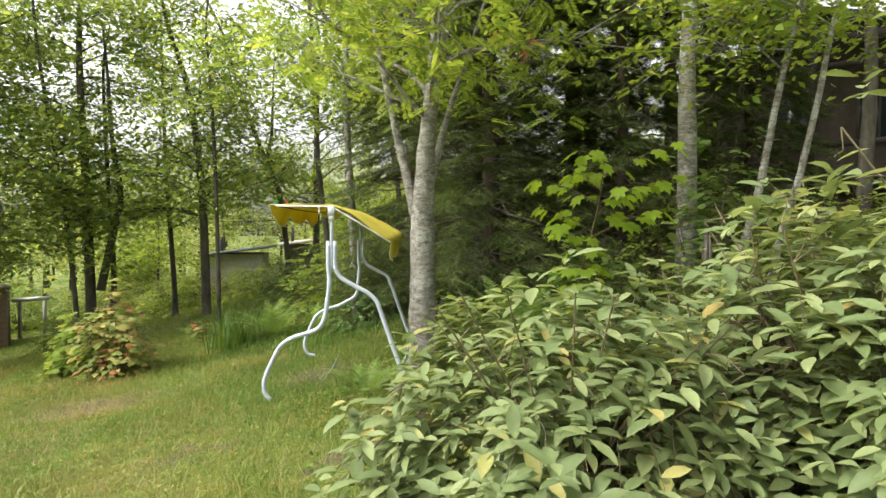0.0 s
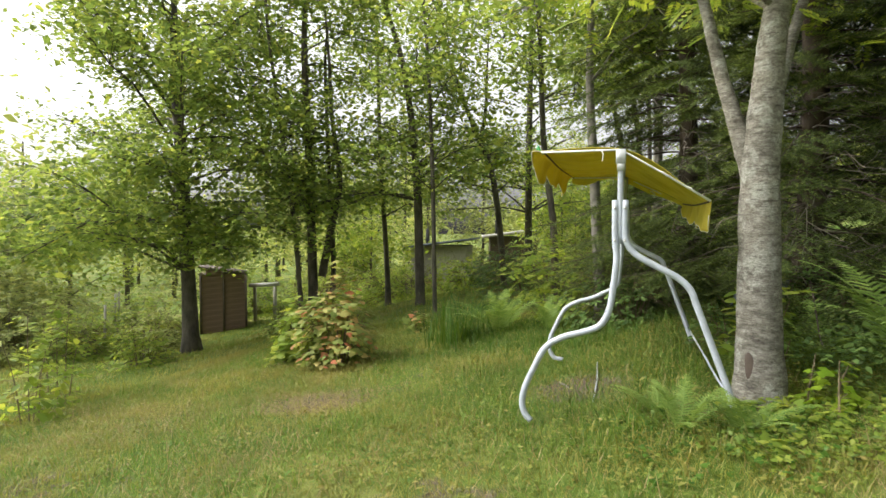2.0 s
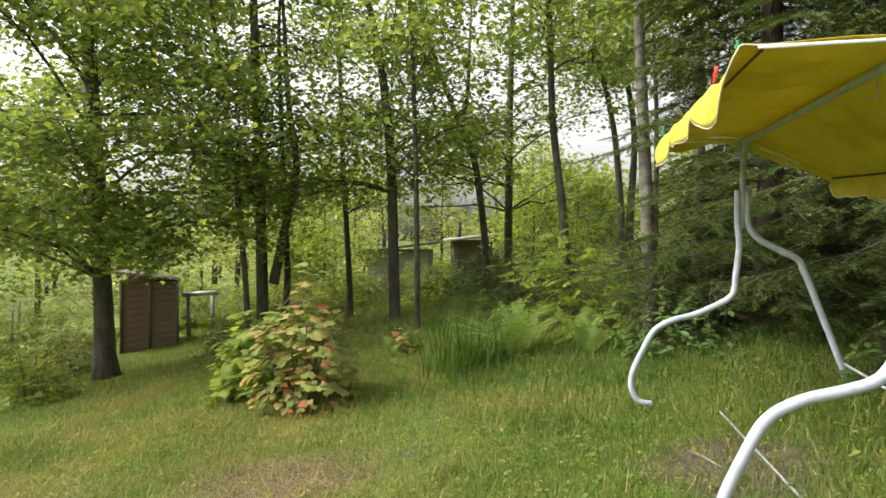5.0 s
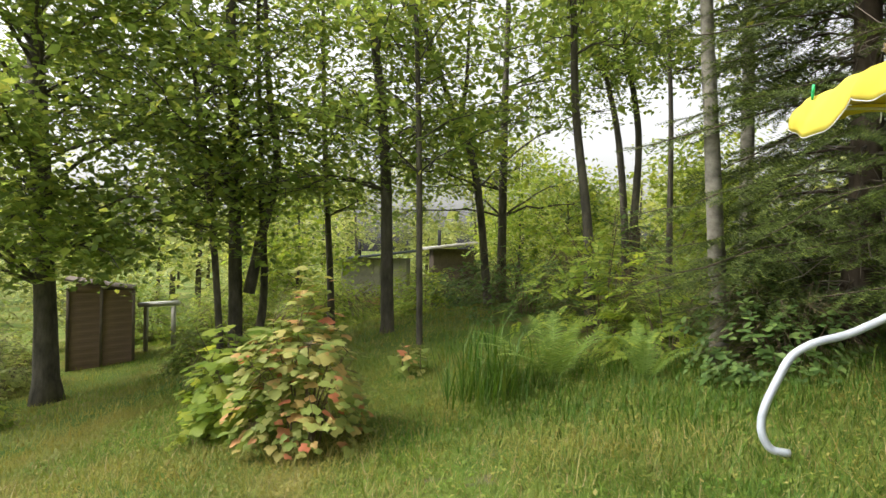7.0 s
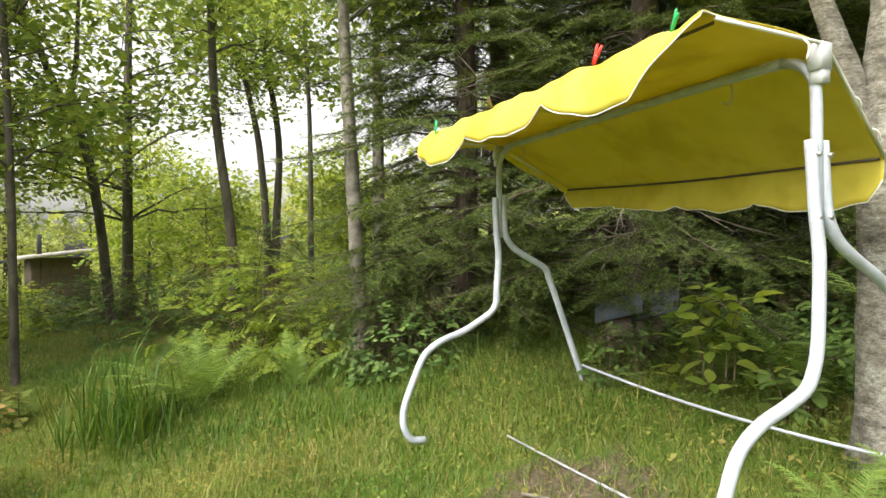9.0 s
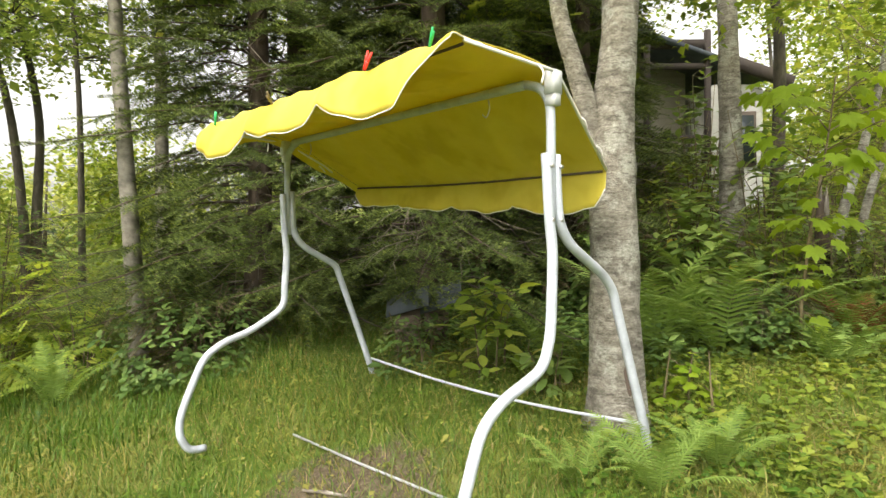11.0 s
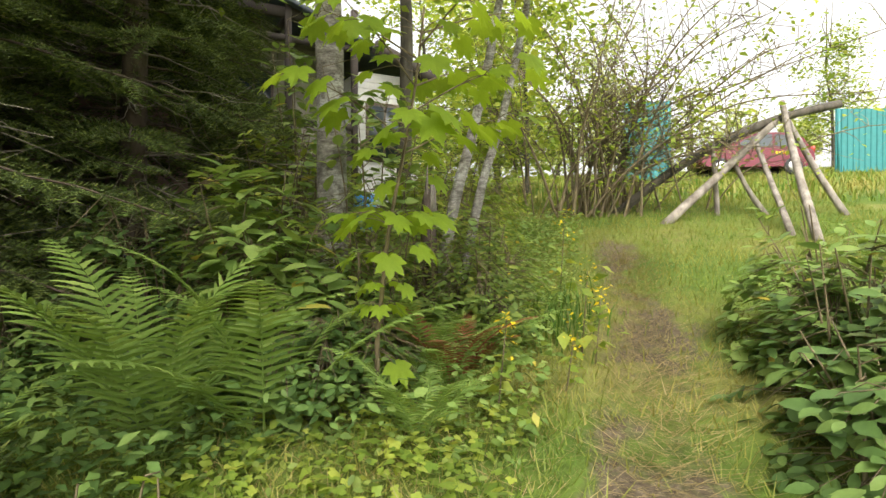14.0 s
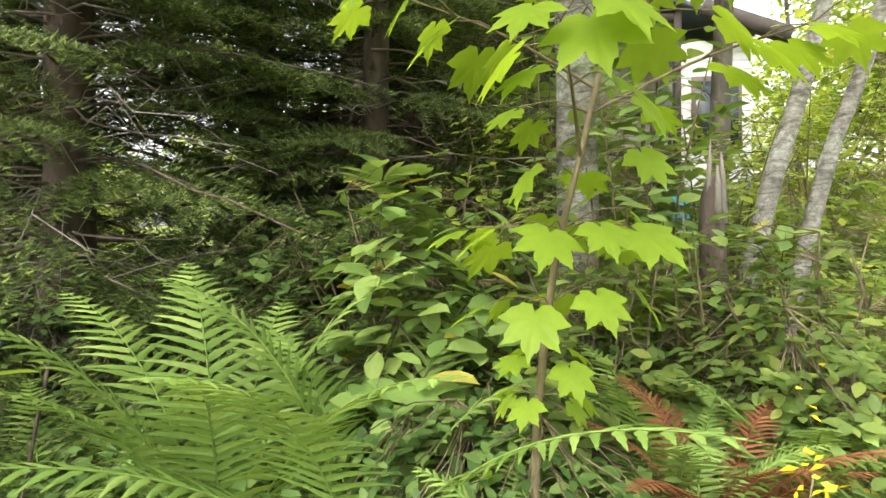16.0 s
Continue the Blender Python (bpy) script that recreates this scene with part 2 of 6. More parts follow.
LEAF_TREE = leaf_material("tree_leaves", [(0.0, (0.125, 0.2, 0.06)), (0.45, (0.2, 0.295, 0.09)), (0.85, (0.28, 0.37, 0.105)), (1.0, (0.38, 0.43, 0.12))], 0.68, 0.45, 0.35)
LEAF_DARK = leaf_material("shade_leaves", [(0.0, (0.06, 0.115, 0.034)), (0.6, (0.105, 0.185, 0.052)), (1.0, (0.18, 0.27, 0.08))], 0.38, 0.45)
LEAF_LIGHT = leaf_material("light_leaves", [(0.0, (0.14, 0.23, 0.04)), (0.5, (0.23, 0.33, 0.06)), (1.0, (0.37, 0.43, 0.09))], 0.58, 0.45)
LEAF_PALE = leaf_material("pale_shrub_leaves", [(0.0, (0.15, 0.205, 0.09)), (0.5, (0.205, 0.27, 0.12)), (0.93, (0.29, 0.35, 0.165)), (0.985, (0.4, 0.4, 0.15)), (1.0, (0.46, 0.36, 0.15))], 0.42, 0.42, 0.4)
LEAF_MAPLE = leaf_material("maple_leaves", [(0.0, (0.19, 0.33, 0.03)), (1.0, (0.32, 0.44, 0.055))], 0.66, 0.45, 0.6)
LEAF_AUTUMN = leaf_material("turning_leaves", [(0.0, (0.17, 0.24, 0.06)), (0.5, (0.28, 0.33, 0.1)), (0.75, (0.4, 0.36, 0.13)), (0.9, (0.48, 0.29, 0.13)), (1.0, (0.5, 0.18, 0.11))], 0.35, 0.5)
LEAF_FERN = leaf_material("fern_fronds", [(0.0, (0.15, 0.245, 0.055)), (0.6, (0.205, 0.315, 0.08)), (1.0, (0.3, 0.41, 0.12))], 0.4, 0.5)
# leaves of the distance, with the haze painted in as a paler green
LEAF_HAZED = leaf_material("hazed_far_leaves", [(0.0, (0.23, 0.29, 0.11)), (0.5, (0.33, 0.4, 0.16)), (1.0, (0.46, 0.5, 0.22))], 0.52, 0.6)
NEEDLES = leaf_material("spruce_needles", [(0.0, (0.042, 0.064, 0.021)), (0.5, (0.078, 0.115, 0.034)), (0.8, (0.13, 0.18, 0.05)), (1.0, (0.24, 0.3, 0.082))], 0.3, 0.5)
DEADTWIG = plain_material("dead_twigs", (0.19, 0.16, 0.135), 0.9)
FLOWER = leaf_material("yellow_flowers", [(0.0, (0.6, 0.45, 0.02)), (1.0, (0.75, 0.6, 0.04))], 0.3, 0.5)
RUSTY = leaf_material("rusty_fern", [(0.0, (0.16, 0.06, 0.03)), (1.0, (0.3, 0.12, 0.06))], 0.3, 0.6)
BERRY = plain_material("rowan_berries", (0.5, 0.05, 0.03), 0.35)
BARK_DARK = bark_material("dark_bark", (0.03, 0.026, 0.02), (0.075, 0.066, 0.052), (0.14, 0.125, 0.1))
BARK_GREY = bark_material("grey_lichen_bark", (0.1, 0.088, 0.074), (0.25, 0.238, 0.208), (0.42, 0.41, 0.375), 11, 2.6, 0.85, (0.44, 0.445, 0.4))
BARK_PALE = bark_material("pale_bark", (0.08, 0.072, 0.06), (0.19, 0.178, 0.15), (0.33, 0.315, 0.275), 8, 1.3, 0.5)
BARK_SPRUCE = bark_material("spruce_bark", (0.035, 0.024, 0.018), (0.08, 0.058, 0.045), (0.14, 0.11, 0.09))
STEM = bark_material("green_brown_stems", (0.07, 0.055, 0.03), (0.14, 0.11, 0.06), (0.22, 0.18, 0.1), 20)
LOG = bark_material("weathered_logs", (0.08, 0.065, 0.055), (0.2, 0.175, 0.15), (0.36, 0.33, 0.3), 9, 0.5)
WHITE_STEEL = plain_material("white_painted_steel", (0.4, 0.437, 0.5), 0.36, 0.0, 0.16, 14, 0.06)
GREY_PLASTIC = plain_material("grey_plastic", (0.5, 0.52, 0.54), 0.45)
BOLT = plain_material("zinc_bolt", (0.5, 0.5, 0.5), 0.35, 0.9)
ROPE = plain_material("white_cord", (0.72, 0.71, 0.68), 0.9)
BOARD_BROWN = plain_material("brown_boards", (0.2, 0.13, 0.105), 0.8, 0, 0.3, 3, 0.3, (0.6, 8, 8))
WHITE_BOARD = plain_material("white_boards", (0.48, 0.48, 0.45), 0.65, 0, 0.15, 3, 0.15)
# veranda copy of the white boards, its shade painted in as dull beige
SHADED_BOARD = plain_material("shaded_veranda_boards", (0.27, 0.25, 0.2), 0.75, 0, 0.2, 3, 0.2)
TIMBER = plain_material("blackened_timber", (0.042, 0.032, 0.027), 0.85, 0, 0.3, 4, 0.3)
LEAF_HAZEL = leaf_material("hazel_leaves", [(0.0, (0.13, 0.22, 0.06)), (0.6, (0.2, 0.31, 0.09)), (0.97, (0.29, 0.39, 0.12)), (1.0, (0.5, 0.4, 0.08))], 0.45, 0.45)
DARK_WOOD = plain_material("dark_weathered_wood", (0.1, 0.075, 0.06), 0.85, 0, 0.3, 4, 0.3)
GREY_WOOD = plain_material("grey_weathered_wood", (0.3, 0.285, 0.26), 0.85, 0, 0.25, 4, 0.3)
ROOF = plain_material("rusty_roof", (0.15, 0.085, 0.06), 0.8, 0, 0.3)
SLATE = plain_material("grey_roofing_sheet", (0.055, 0.068, 0.082), 0.7, 0, 0.25)
RED_BROWN = plain_material("red_brown_planks", (0.16, 0.095, 0.085), 0.75, 0, 0.2, 3)
TEAL = plain_material("teal_painted_steel", (0.025, 0.17, 0.17), 0.4, 0.0, 0.12)
CAR_RED = plain_material("dark_red_car_paint", (0.11, 0.006, 0.016), 0.24, 0.0, 0.05, 3, 0.0)
RUBBER = plain_material("black_rubber", (0.02, 0.02, 0.02), 0.8)
BLUE = plain_material("blue_plastic", (0.05, 0.3, 0.6), 0.4)
STONE = plain_material("grey_stone", (0.3, 0.29, 0.27), 0.9, 0, 0.25)


def glass_material():
    m, t, b = material("car_glass")
    b.inputs["Base Color"].default_value = (0.03, 0.04, 0.045, 1)
    b.inputs["Roughness"].default_value = 0.06
    return m


GLASS = glass_material()


def canvas_material():
    """Thin yellow awning cloth with water stains; daylight comes through it."""
    m, t, b = material("yellow_awning_cloth")
    st = ramp(t, noise_of(t, 2.6, 3), [(0.4, (0.61, 0.51, 0.06)), (0.47, (0.69, 0.59, 0.085)), (0.75, (0.73, 0.64, 0.115))])
    col = mix(t, 0.6, st, ramp(t, noise_of(t, 9, 5), [(0.3, (0.9, 0.88, 0.8)), (0.7, (1.04, 1.04, 1.0))]), "MULTIPLY")
    t.links.new(col, b.inputs["Base Color"])
    b.inputs["Roughness"].default_value = 0.7
    bump(t, b, noise_of(t, 300, 2), 0.15, 0.002)
    tr = t.nodes.new("ShaderNodeBsdfTranslucent")
    t.links.new(mix(t, 1.0, col, (0.86, 0.8, 0.42), "MULTIPLY"), tr.inputs[0])
    mx = t.nodes.new("ShaderNodeMixShader")
    mx.inputs[0].default_value = 0.26
    t.links.new(b.outputs[0], mx.inputs[1])
    t.links.new(tr.outputs[0], mx.inputs[2])
    t.links.new(mx.outputs[0], t.nodes["Material Output"].inputs[0])
    return m


CANVAS = canvas_material()

# ---------------------------------------------------------------- the ground
gx = np.sinh(np.linspace(-5.2, 5.2, 191)) * 5.5
gy = np.sinh(np.linspace(-5.2, 5.2, 191)) * 5.5 + 5
GX, GY = np.meshgrid(gx, gy, indexing="ij")
GZ = ground_z(GX, GY)
gb = Buf()
ii = np.arange(190)[:, None] * 191 + np.arange(190)[None]
gb.raw(np.stack([GX, GY, GZ], -1), np.stack([ii, ii + 191, ii + 192, ii + 1], -1).reshape(-1, 4))
ground = part("ground", gb, TURF)
tagged(ground, "sloping lawn with worn bare soil and footpath", "ground", kind="structure")
at = ground.data.attributes.new("bare", "FLOAT", "POINT")
at.data.foreach_set("value", bare(GX, GY).astype(np.float32).ravel())

# ---------------------------------------------------------------- leaf shapes
QUAD = (np.array([(0, 0, 0), (0.3, 0.42, 0.06), (0, 1, -0.05), (-0.3, 0.42, 0.06)]), [[(0, 1, 2), (0, 2, 3)]])
OVAL = (np.array([(0, 0, 0), (0.2, 0.22, 0.04), (0.27, 0.5, 0.05), (0.17, 0.8, 0.01), (0, 1, -0.08), (-0.17, 0.8, 0.01), (-0.27, 0.5, 0.05),
                  (-0.2, 0.22, 0.04), (0, 0.35, 0.0), (0, 0.7, -0.02)]),
        [[(0, 1, 8), (1, 2, 8), (2, 9, 8), (2, 3, 9), (3, 4, 9), (4, 5, 9), (5, 6, 9), (6, 8, 9), (6, 7, 8), (7, 0, 8)]])

LANCE = (OVAL[0] * np.array([0.72, 1.0, 1.3]), OVAL[1])


def maple_leaf():
    """Five pointed lobes with a few teeth, from the stalk at the origin."""
    half = [(-90, 0.14), (-74, 0.36), (-52, 0.48), (-38, 0.46), (-24, 0.55), (-8, 0.62), (2, 0.76), (11, 0.62), (21, 0.5), (30, 0.58), (37, 0.7), (42, 0.72), (46, 0.88),
            (52, 0.74), (58, 0.68), (68, 0.52), (73, 0.64), (78, 0.72), (82, 0.72), (86, 0.8), (90, 0.96)]
    o = [(r * math.cos(radians(a)), 0.38 + r * math.sin(radians(a))) for a, r in half]
    o = o + [(-x, y) for x, y in o[-2:0:-1]]
    v = [(0, 0.38, 0.02)] + [(x, y, -0.22 * (x * x + (y - 0.38) ** 2) + 0.06 * abs(x)) for x, y in o]
    n = len(o)
    return np.array(v), [[(0, i + 1, (i + 1) % n + 1) for i in range(n)]]


MAPLE = maple_leaf()


def lobed_leaf():
    """Three blunt lobes, as on guelder rose and currant."""
    half = [(-90, 0.1), (-55, 0.4), (-20, 0.44), (10, 0.55), (28, 0.42), (45, 0.4), (65, 0.52), (90, 0.66)]
    o = [(r * math.cos(radians(a)), 0.36 + r * math.sin(radians(a))) for a, r in half]
    o = o + [(-x, y) for x, y in o[-2:0:-1]]
    v = [(0, 0.36, 0.03)] + [(x, y, -0.25 * (x * x + (y - 0.36) ** 2)) for x, y in o]
    n = len(o)
    return np.array(v), [[(0, i + 1, (i + 1) % n + 1) for i in range(n)]]


LOBED = lobed_leaf()


def pinnate_leaf(pairs=6):
    """A rowan leaf: leaflets in pairs along a drooping stalk."""
    v, f = [], []
    for i in range(pairs + 1):
        y = 0.22 + 0.62 * i / pairs
        z = -0.25 * y * y
        for s in ((1, -1) if i < pairs else (0,)):
            b = len(v)
            L = 0.3 if s else 0.26
            d = np.array([s * 0.86, 0.5 if s else 1.0, -0.12]) * L
            w = np.array([0.5 * (1 if s else 2), -0.86 * s, 0]) * 0.055
            p = np.array([0, y, z])
            for q in (p, p + 0.45 * d + w, p + d, p + 0.45 * d - w):
                v.append(q)
            f += [(b, b + 1, b + 2), (b, b + 2, b + 3)]
    return np.array(v), [f]


PINNATE = pinnate_leaf()


def needle_twig(pairs=8):
    v, f = [(-0.012, 0, 0), (0.012, 0, 0), (0, 1, 0)], [(0, 1, 2)]
    for i in range(pairs):
        y = 0.06 + 0.9 * i / pairs
        L = 0.15 * (1 - 0.45 * i / pairs)
        for s, z in ((1, 0.02), (-1, 0.02), (0.3 if i % 2 else -0.3, 0.1)):
            b = len(v)
            v += [(0, y - 0.026, 0), (0, y + 0.028, 0), (s * L, y + 0.1, z)]
            f.append((b, b + 1, b + 2))
    return np.array(v), [f]


TWIG = needle_twig()


def scatter_leaves(buf, shape, pos, rng, size, droop=0.3, up=0.9, spread=0.25):
    """Leaves at pos that point outwards at random and face mostly upwards."""
    n = len(pos)
    a = rng.uniform(0, 2 * np.pi, n)
    d = np.stack([np.cos(a), np.sin(a), rng.normal(-droop, 0.35, n)], -1)
    nn = np.stack([rng.normal(0, 0.45, n), rng.normal(0, 0.45, n), np.full(n, up)], -1)
    s = size * np.exp(rng.normal(0, spread, n))[:, None]
    X, Y, Z = axes(d, nn)
    buf.put(*shape, pos, X * s, Y * s, Z * s)


def tree(name, label, line, r, bark, leaves, seed, height=9.0, low=1.6, reach=1.9, limbs=16, clusters=230, per=16, size=0.09,
         shape=QUAD, forks=(), group="", sigma=0.24):
    """A broad-leaved tree: trunk along line, its forks, limbs and a loose crown."""
    rng = np.random.default_rng(seed)
    p = [np.array(q, float) for q in line]
    z0 = float(ground_z(p[0][0], p[0][1]))
    d = p[1] - p[0]
    if p[0][2] > z0 + 0.05:
        foot = p[0] - d * ((p[0][2] - z0 + 0.08) / max(d[2], 0.3)) * np.array([0.4, 0.4, 1])
        foot[2] = z0 - 0.08
        p = [foot] + p
    else:
        p[0][2] = z0 - 0.08
    base = p[0].copy()
    e = unit(p[-1] - p[-2])
    while p[-1][2] < base[2] + height:
        p.append(p[-1] + e * 1.3 + rng.normal(0, 0.1, 3) * (1, 1, 0))
    root = thing(name, label, "tree", (base[0], base[1], z0), group)
    off = np.array([base[0], base[1], z0])
    wood = Buf()
    c = smooth_line(np.array(p) - off, 6)
    f = np.linspace(0, 1, len(c))
    rad = r * (1 - 0.78 * f) * (1 + 0.5 * np.exp(-f * 40))
    tube(wood, c, rad, 12, 0.035, rng)
    lines = [(c, rad)]
    for fork, fr in forks:
        g = [np.array(q, float) for q in fork]
        e = unit(g[-1] - g[-2])
        while g[-1][2] < base[2] + height * 0.9:
            g.append(g[-1] + e * 1.1 + rng.normal(0, 0.1, 3) * (1, 1, 0))
        h = smooth_line(np.array(g) - off, 6)
        hr = fr * (1 - 0.8 * np.linspace(0, 1, len(h)))
        tube(wood, h, hr, 10, 0.035, rng)
        lines.append((h, hr))
    part("trunk", wood, bark, root)
    crown, spots = Buf(), []
    for i in range(limbs):
        limb = Buf()
        h, hr = lines[i % len(lines)] if i % 3 == 0 else lines[0]
        zt = low + (height - low) * ((i + rng.uniform(0, 1)) / limbs) ** 1.5
        k = int(np.argmin(np.abs(h[:, 2] - zt)))
        a = rng.uniform(0, 2 * np.pi) + i * 2.4
        L = reach * rng.uniform(0.6, 1.15) * (1 - 0.5 * ((zt - low) / (height - low)) ** 2)
        rise = rng.uniform(0.25, 0.95)
        s = np.linspace(0, 1, 7)[:, None]
        out = np.array([math.cos(a), math.sin(a), 0])
        q = h[k] + out * L * s + np.array([0, 0, 1]) * L * (rise * s - 0.35 * s ** 2) + rng.normal(0, 0.035, (7, 3)) * s * 2
        tube(limb, q, max(0.01, min(hr[k] * 0.32, 0.035)) * (1 - 0.85 * s[:, 0]), 5, cap=False)
        for _ in range(int(clusters / limbs)):
            u = 0.2 + 0.85 * math.sqrt(rng.uniform(0, 1))
            m = q[min(6, int(u * 6))] + rng.normal(0, 0.3, 3) * (1, 1, 0.75)
            if rng.uniform() < 0.5:
                tube(limb, [q[min(6, int(u * 5))], m], [0.009, 0.003], 3, cap=False)
            spots.append(m)
        part("limb", limb, bark, root)
    spots = np.array(spots)
    pos = np.repeat(spots, per, 0) + rng.normal(0, sigma, (len(spots) * per, 3)) * (1, 1, 0.5)
    scatter_leaves(crown, shape, pos, rng, size)
    tagged(part("crown", crown, leaves, root, "loose crown of many small leaves"), kind="stuff")
    return root


def spruce(label, at, height, r, seed, boughs=80, low=0.35, reach=2.0, group="spruces"):
    rng = np.random.default_rng(seed)
    z0 = float(ground_z(*at))
    root = thing("spruce_tree", label, "tree", (at[0], at[1], z0), group)
    wood, twigs, dead, arms = Buf(), Buf(), Buf(), Buf()
    h = np.linspace(-0.1, height, 24)
    c = np.stack([0.04 * np.sin(h), 0.04 * np.cos(h * 0.8), h], -1)
    tube(wood, c, r * (1 - 0.9 * np.clip(h / height, 0, 1)) * (1 + 0.4 * np.exp(-(h + 0.1) * 4)), 10, 0.05, rng)
    part("trunk", wood, BARK_SPRUCE, root)
    P, D, N, S = [], [], [], []
    for i in range(boughs):
        f = i / boughs
        zt = low + (4.9 - low) * f / 0.86 if f < 0.86 else 4.9 + (height * 0.93 - 4.9) * (f - 0.86) / 0.14
        a = i * 2.399 + rng.uniform(-0.4, 0.4)
        L = reach * rng.uniform(0.7, 1.15) * (1 - 0.75 * zt / height)
        s = np.linspace(0, 1, 10)
        out = np.array([math.cos(a), math.sin(a), 0])
        q = np.array([0, 0, zt]) + out * L * s[:, None]
        q[:, 2] += L * (0.12 * s - 0.62 * s ** 2 + 0.3 * s ** 3) + rng.normal(0, 0.01, 10)
        q[:, 2] = np.maximum(q[:, 2], 0.06)
        if (q[-1][0] + at[0] < -0.05) and (q[-1][1] + at[1] < 7.75):
            q = q[0] + (q - q[0]) * min(1.0, abs((at[0] + 0.05) / (q[-1][0] - 1e-6)))
        tube(arms, q, 0.01 * (1 - 0.8 * s) + 0.0015, 4, cap=False)
        side = np.array([-out[1], out[0], 0])
        bare_in = rng.uniform(0.18, 0.4)
        for u in np.arange(bare_in, 1.0, 0.068):
            k = u * 9
            m = q[int(k)] + (q[min(9, int(k) + 1)] - q[int(k)]) * (k - int(k))
            for sg in (1, -1):
                tl = (0.55 * (1 - u) + 0.17) * rng.uniform(0.7, 1.2)
                d = unit(out * 0.75 + side * sg * 0.8 + np.array([0, 0, rng.uniform(-0.55, -0.1)]))
                for part_k in range(2 if tl > 0.26 else 1):
                    P.append(m + d * tl * 0.5 * part_k)
                    dd = unit(d + rng.normal(0, 0.12, 3) + np.array([0, 0, -0.18 * part_k]))
                    D.append(dd)
                    S.append(tl * (0.62 if tl > 0.26 else 1.0))
                    N.append((0, 0, 1))
                    if tl > 0.24:
                        for sg2 in (1, -1):
                            P.append(m + d * tl * (0.3 + 0.4 * part_k))
                            D.append(unit(d + sg2 * np.cross(d, (0, 0, 1)) * 0.9 + np.array([0, 0, -0.3])))
                            S.append(tl * 0.42)
                            N.append((0, 0, 1))
        P.append(q[-1] - out * 0.05)
        D.append(unit(q[-1] - q[-2]))
        S.append(0.2)
        N.append((0, 0, 1))
    # the top, out of close view, in coarser sprays
    for i in range(46):
        zt = 4.9 + (height * 0.97 - 4.9) * i / 46
        a = i * 2.399
        L = reach * rng.uniform(0.8, 1.1) * (1 - 0.8 * zt / height) + 0.15
        out = np.array([math.cos(a), math.sin(a), 0])
        side = np.array([-out[1], out[0], 0])
        for u in (0.15, 0.35, 0.55, 0.75, 0.92):
            for sg in (1, -1, 0.3, -0.4):
                P.append(np.array([0, 0, zt - 0.35 * u * L]) + out * L * u)
                D.append(unit(out * 0.7 + side * sg + np.array([0, 0, rng.uniform(-0.6, -0.15)])))
                S.append(0.62 * rng.uniform(0.8, 1.2))
                N.append((0, 0, 1))
    for _ in range(int(boughs * 0.7)):
        a, zt, L = rng.uniform(0, 6.28), rng.uniform(0.4, 2.6), rng.uniform(0.4, 1.3)
        q = np.array([[math.cos(a) * L * k, math.sin(a) * L * k, zt - 0.2 * k * k * L] for k in np.linspace(0, 1, 5)]) + rng.normal(0, 0.03, (5, 3))
        tube(dead, q, [0.01, 0.008, 0.006, 0.004, 0.002], 3, cap=False)
        for k in (2, 3, 4):
            e = q[k] + rng.normal(0, 0.18, 3)
            tube(dead, [q[k - 1], (q[k - 1] + e) / 2 + rng.normal(0, 0.02, 3), e], [0.004, 0.003, 0.0015], 3, cap=False)
    tagged(part("bough_wood", arms, BARK_SPRUCE, root), kind="stuff")
    tagged(part("dead_twig_tangle", dead, DEADTWIG, root, "bare grey tangled lower twigs"), kind="stuff")
    P, D, N, S = np.array(P), np.array(D), np.array(N, float), np.array(S)[:, None]
    clear = ~((P[:, 0] + at[0] < -0.05) & (P[:, 1] + at[1] < 7.75))
    P, D, N, S = P[clear], D[clear], N[clear], S[clear]
    X, Y, Z = axes(D, N + rng.normal(0, 0.25, N.shape))
    twigs.put(*TWIG, P, X * S * 1.25, Y * S, Z * S * 1.25)
    tagged(part("needle_foliage", twigs, NEEDLES, root, "dark green drooping needle sprays"), kind="stuff")
    return root


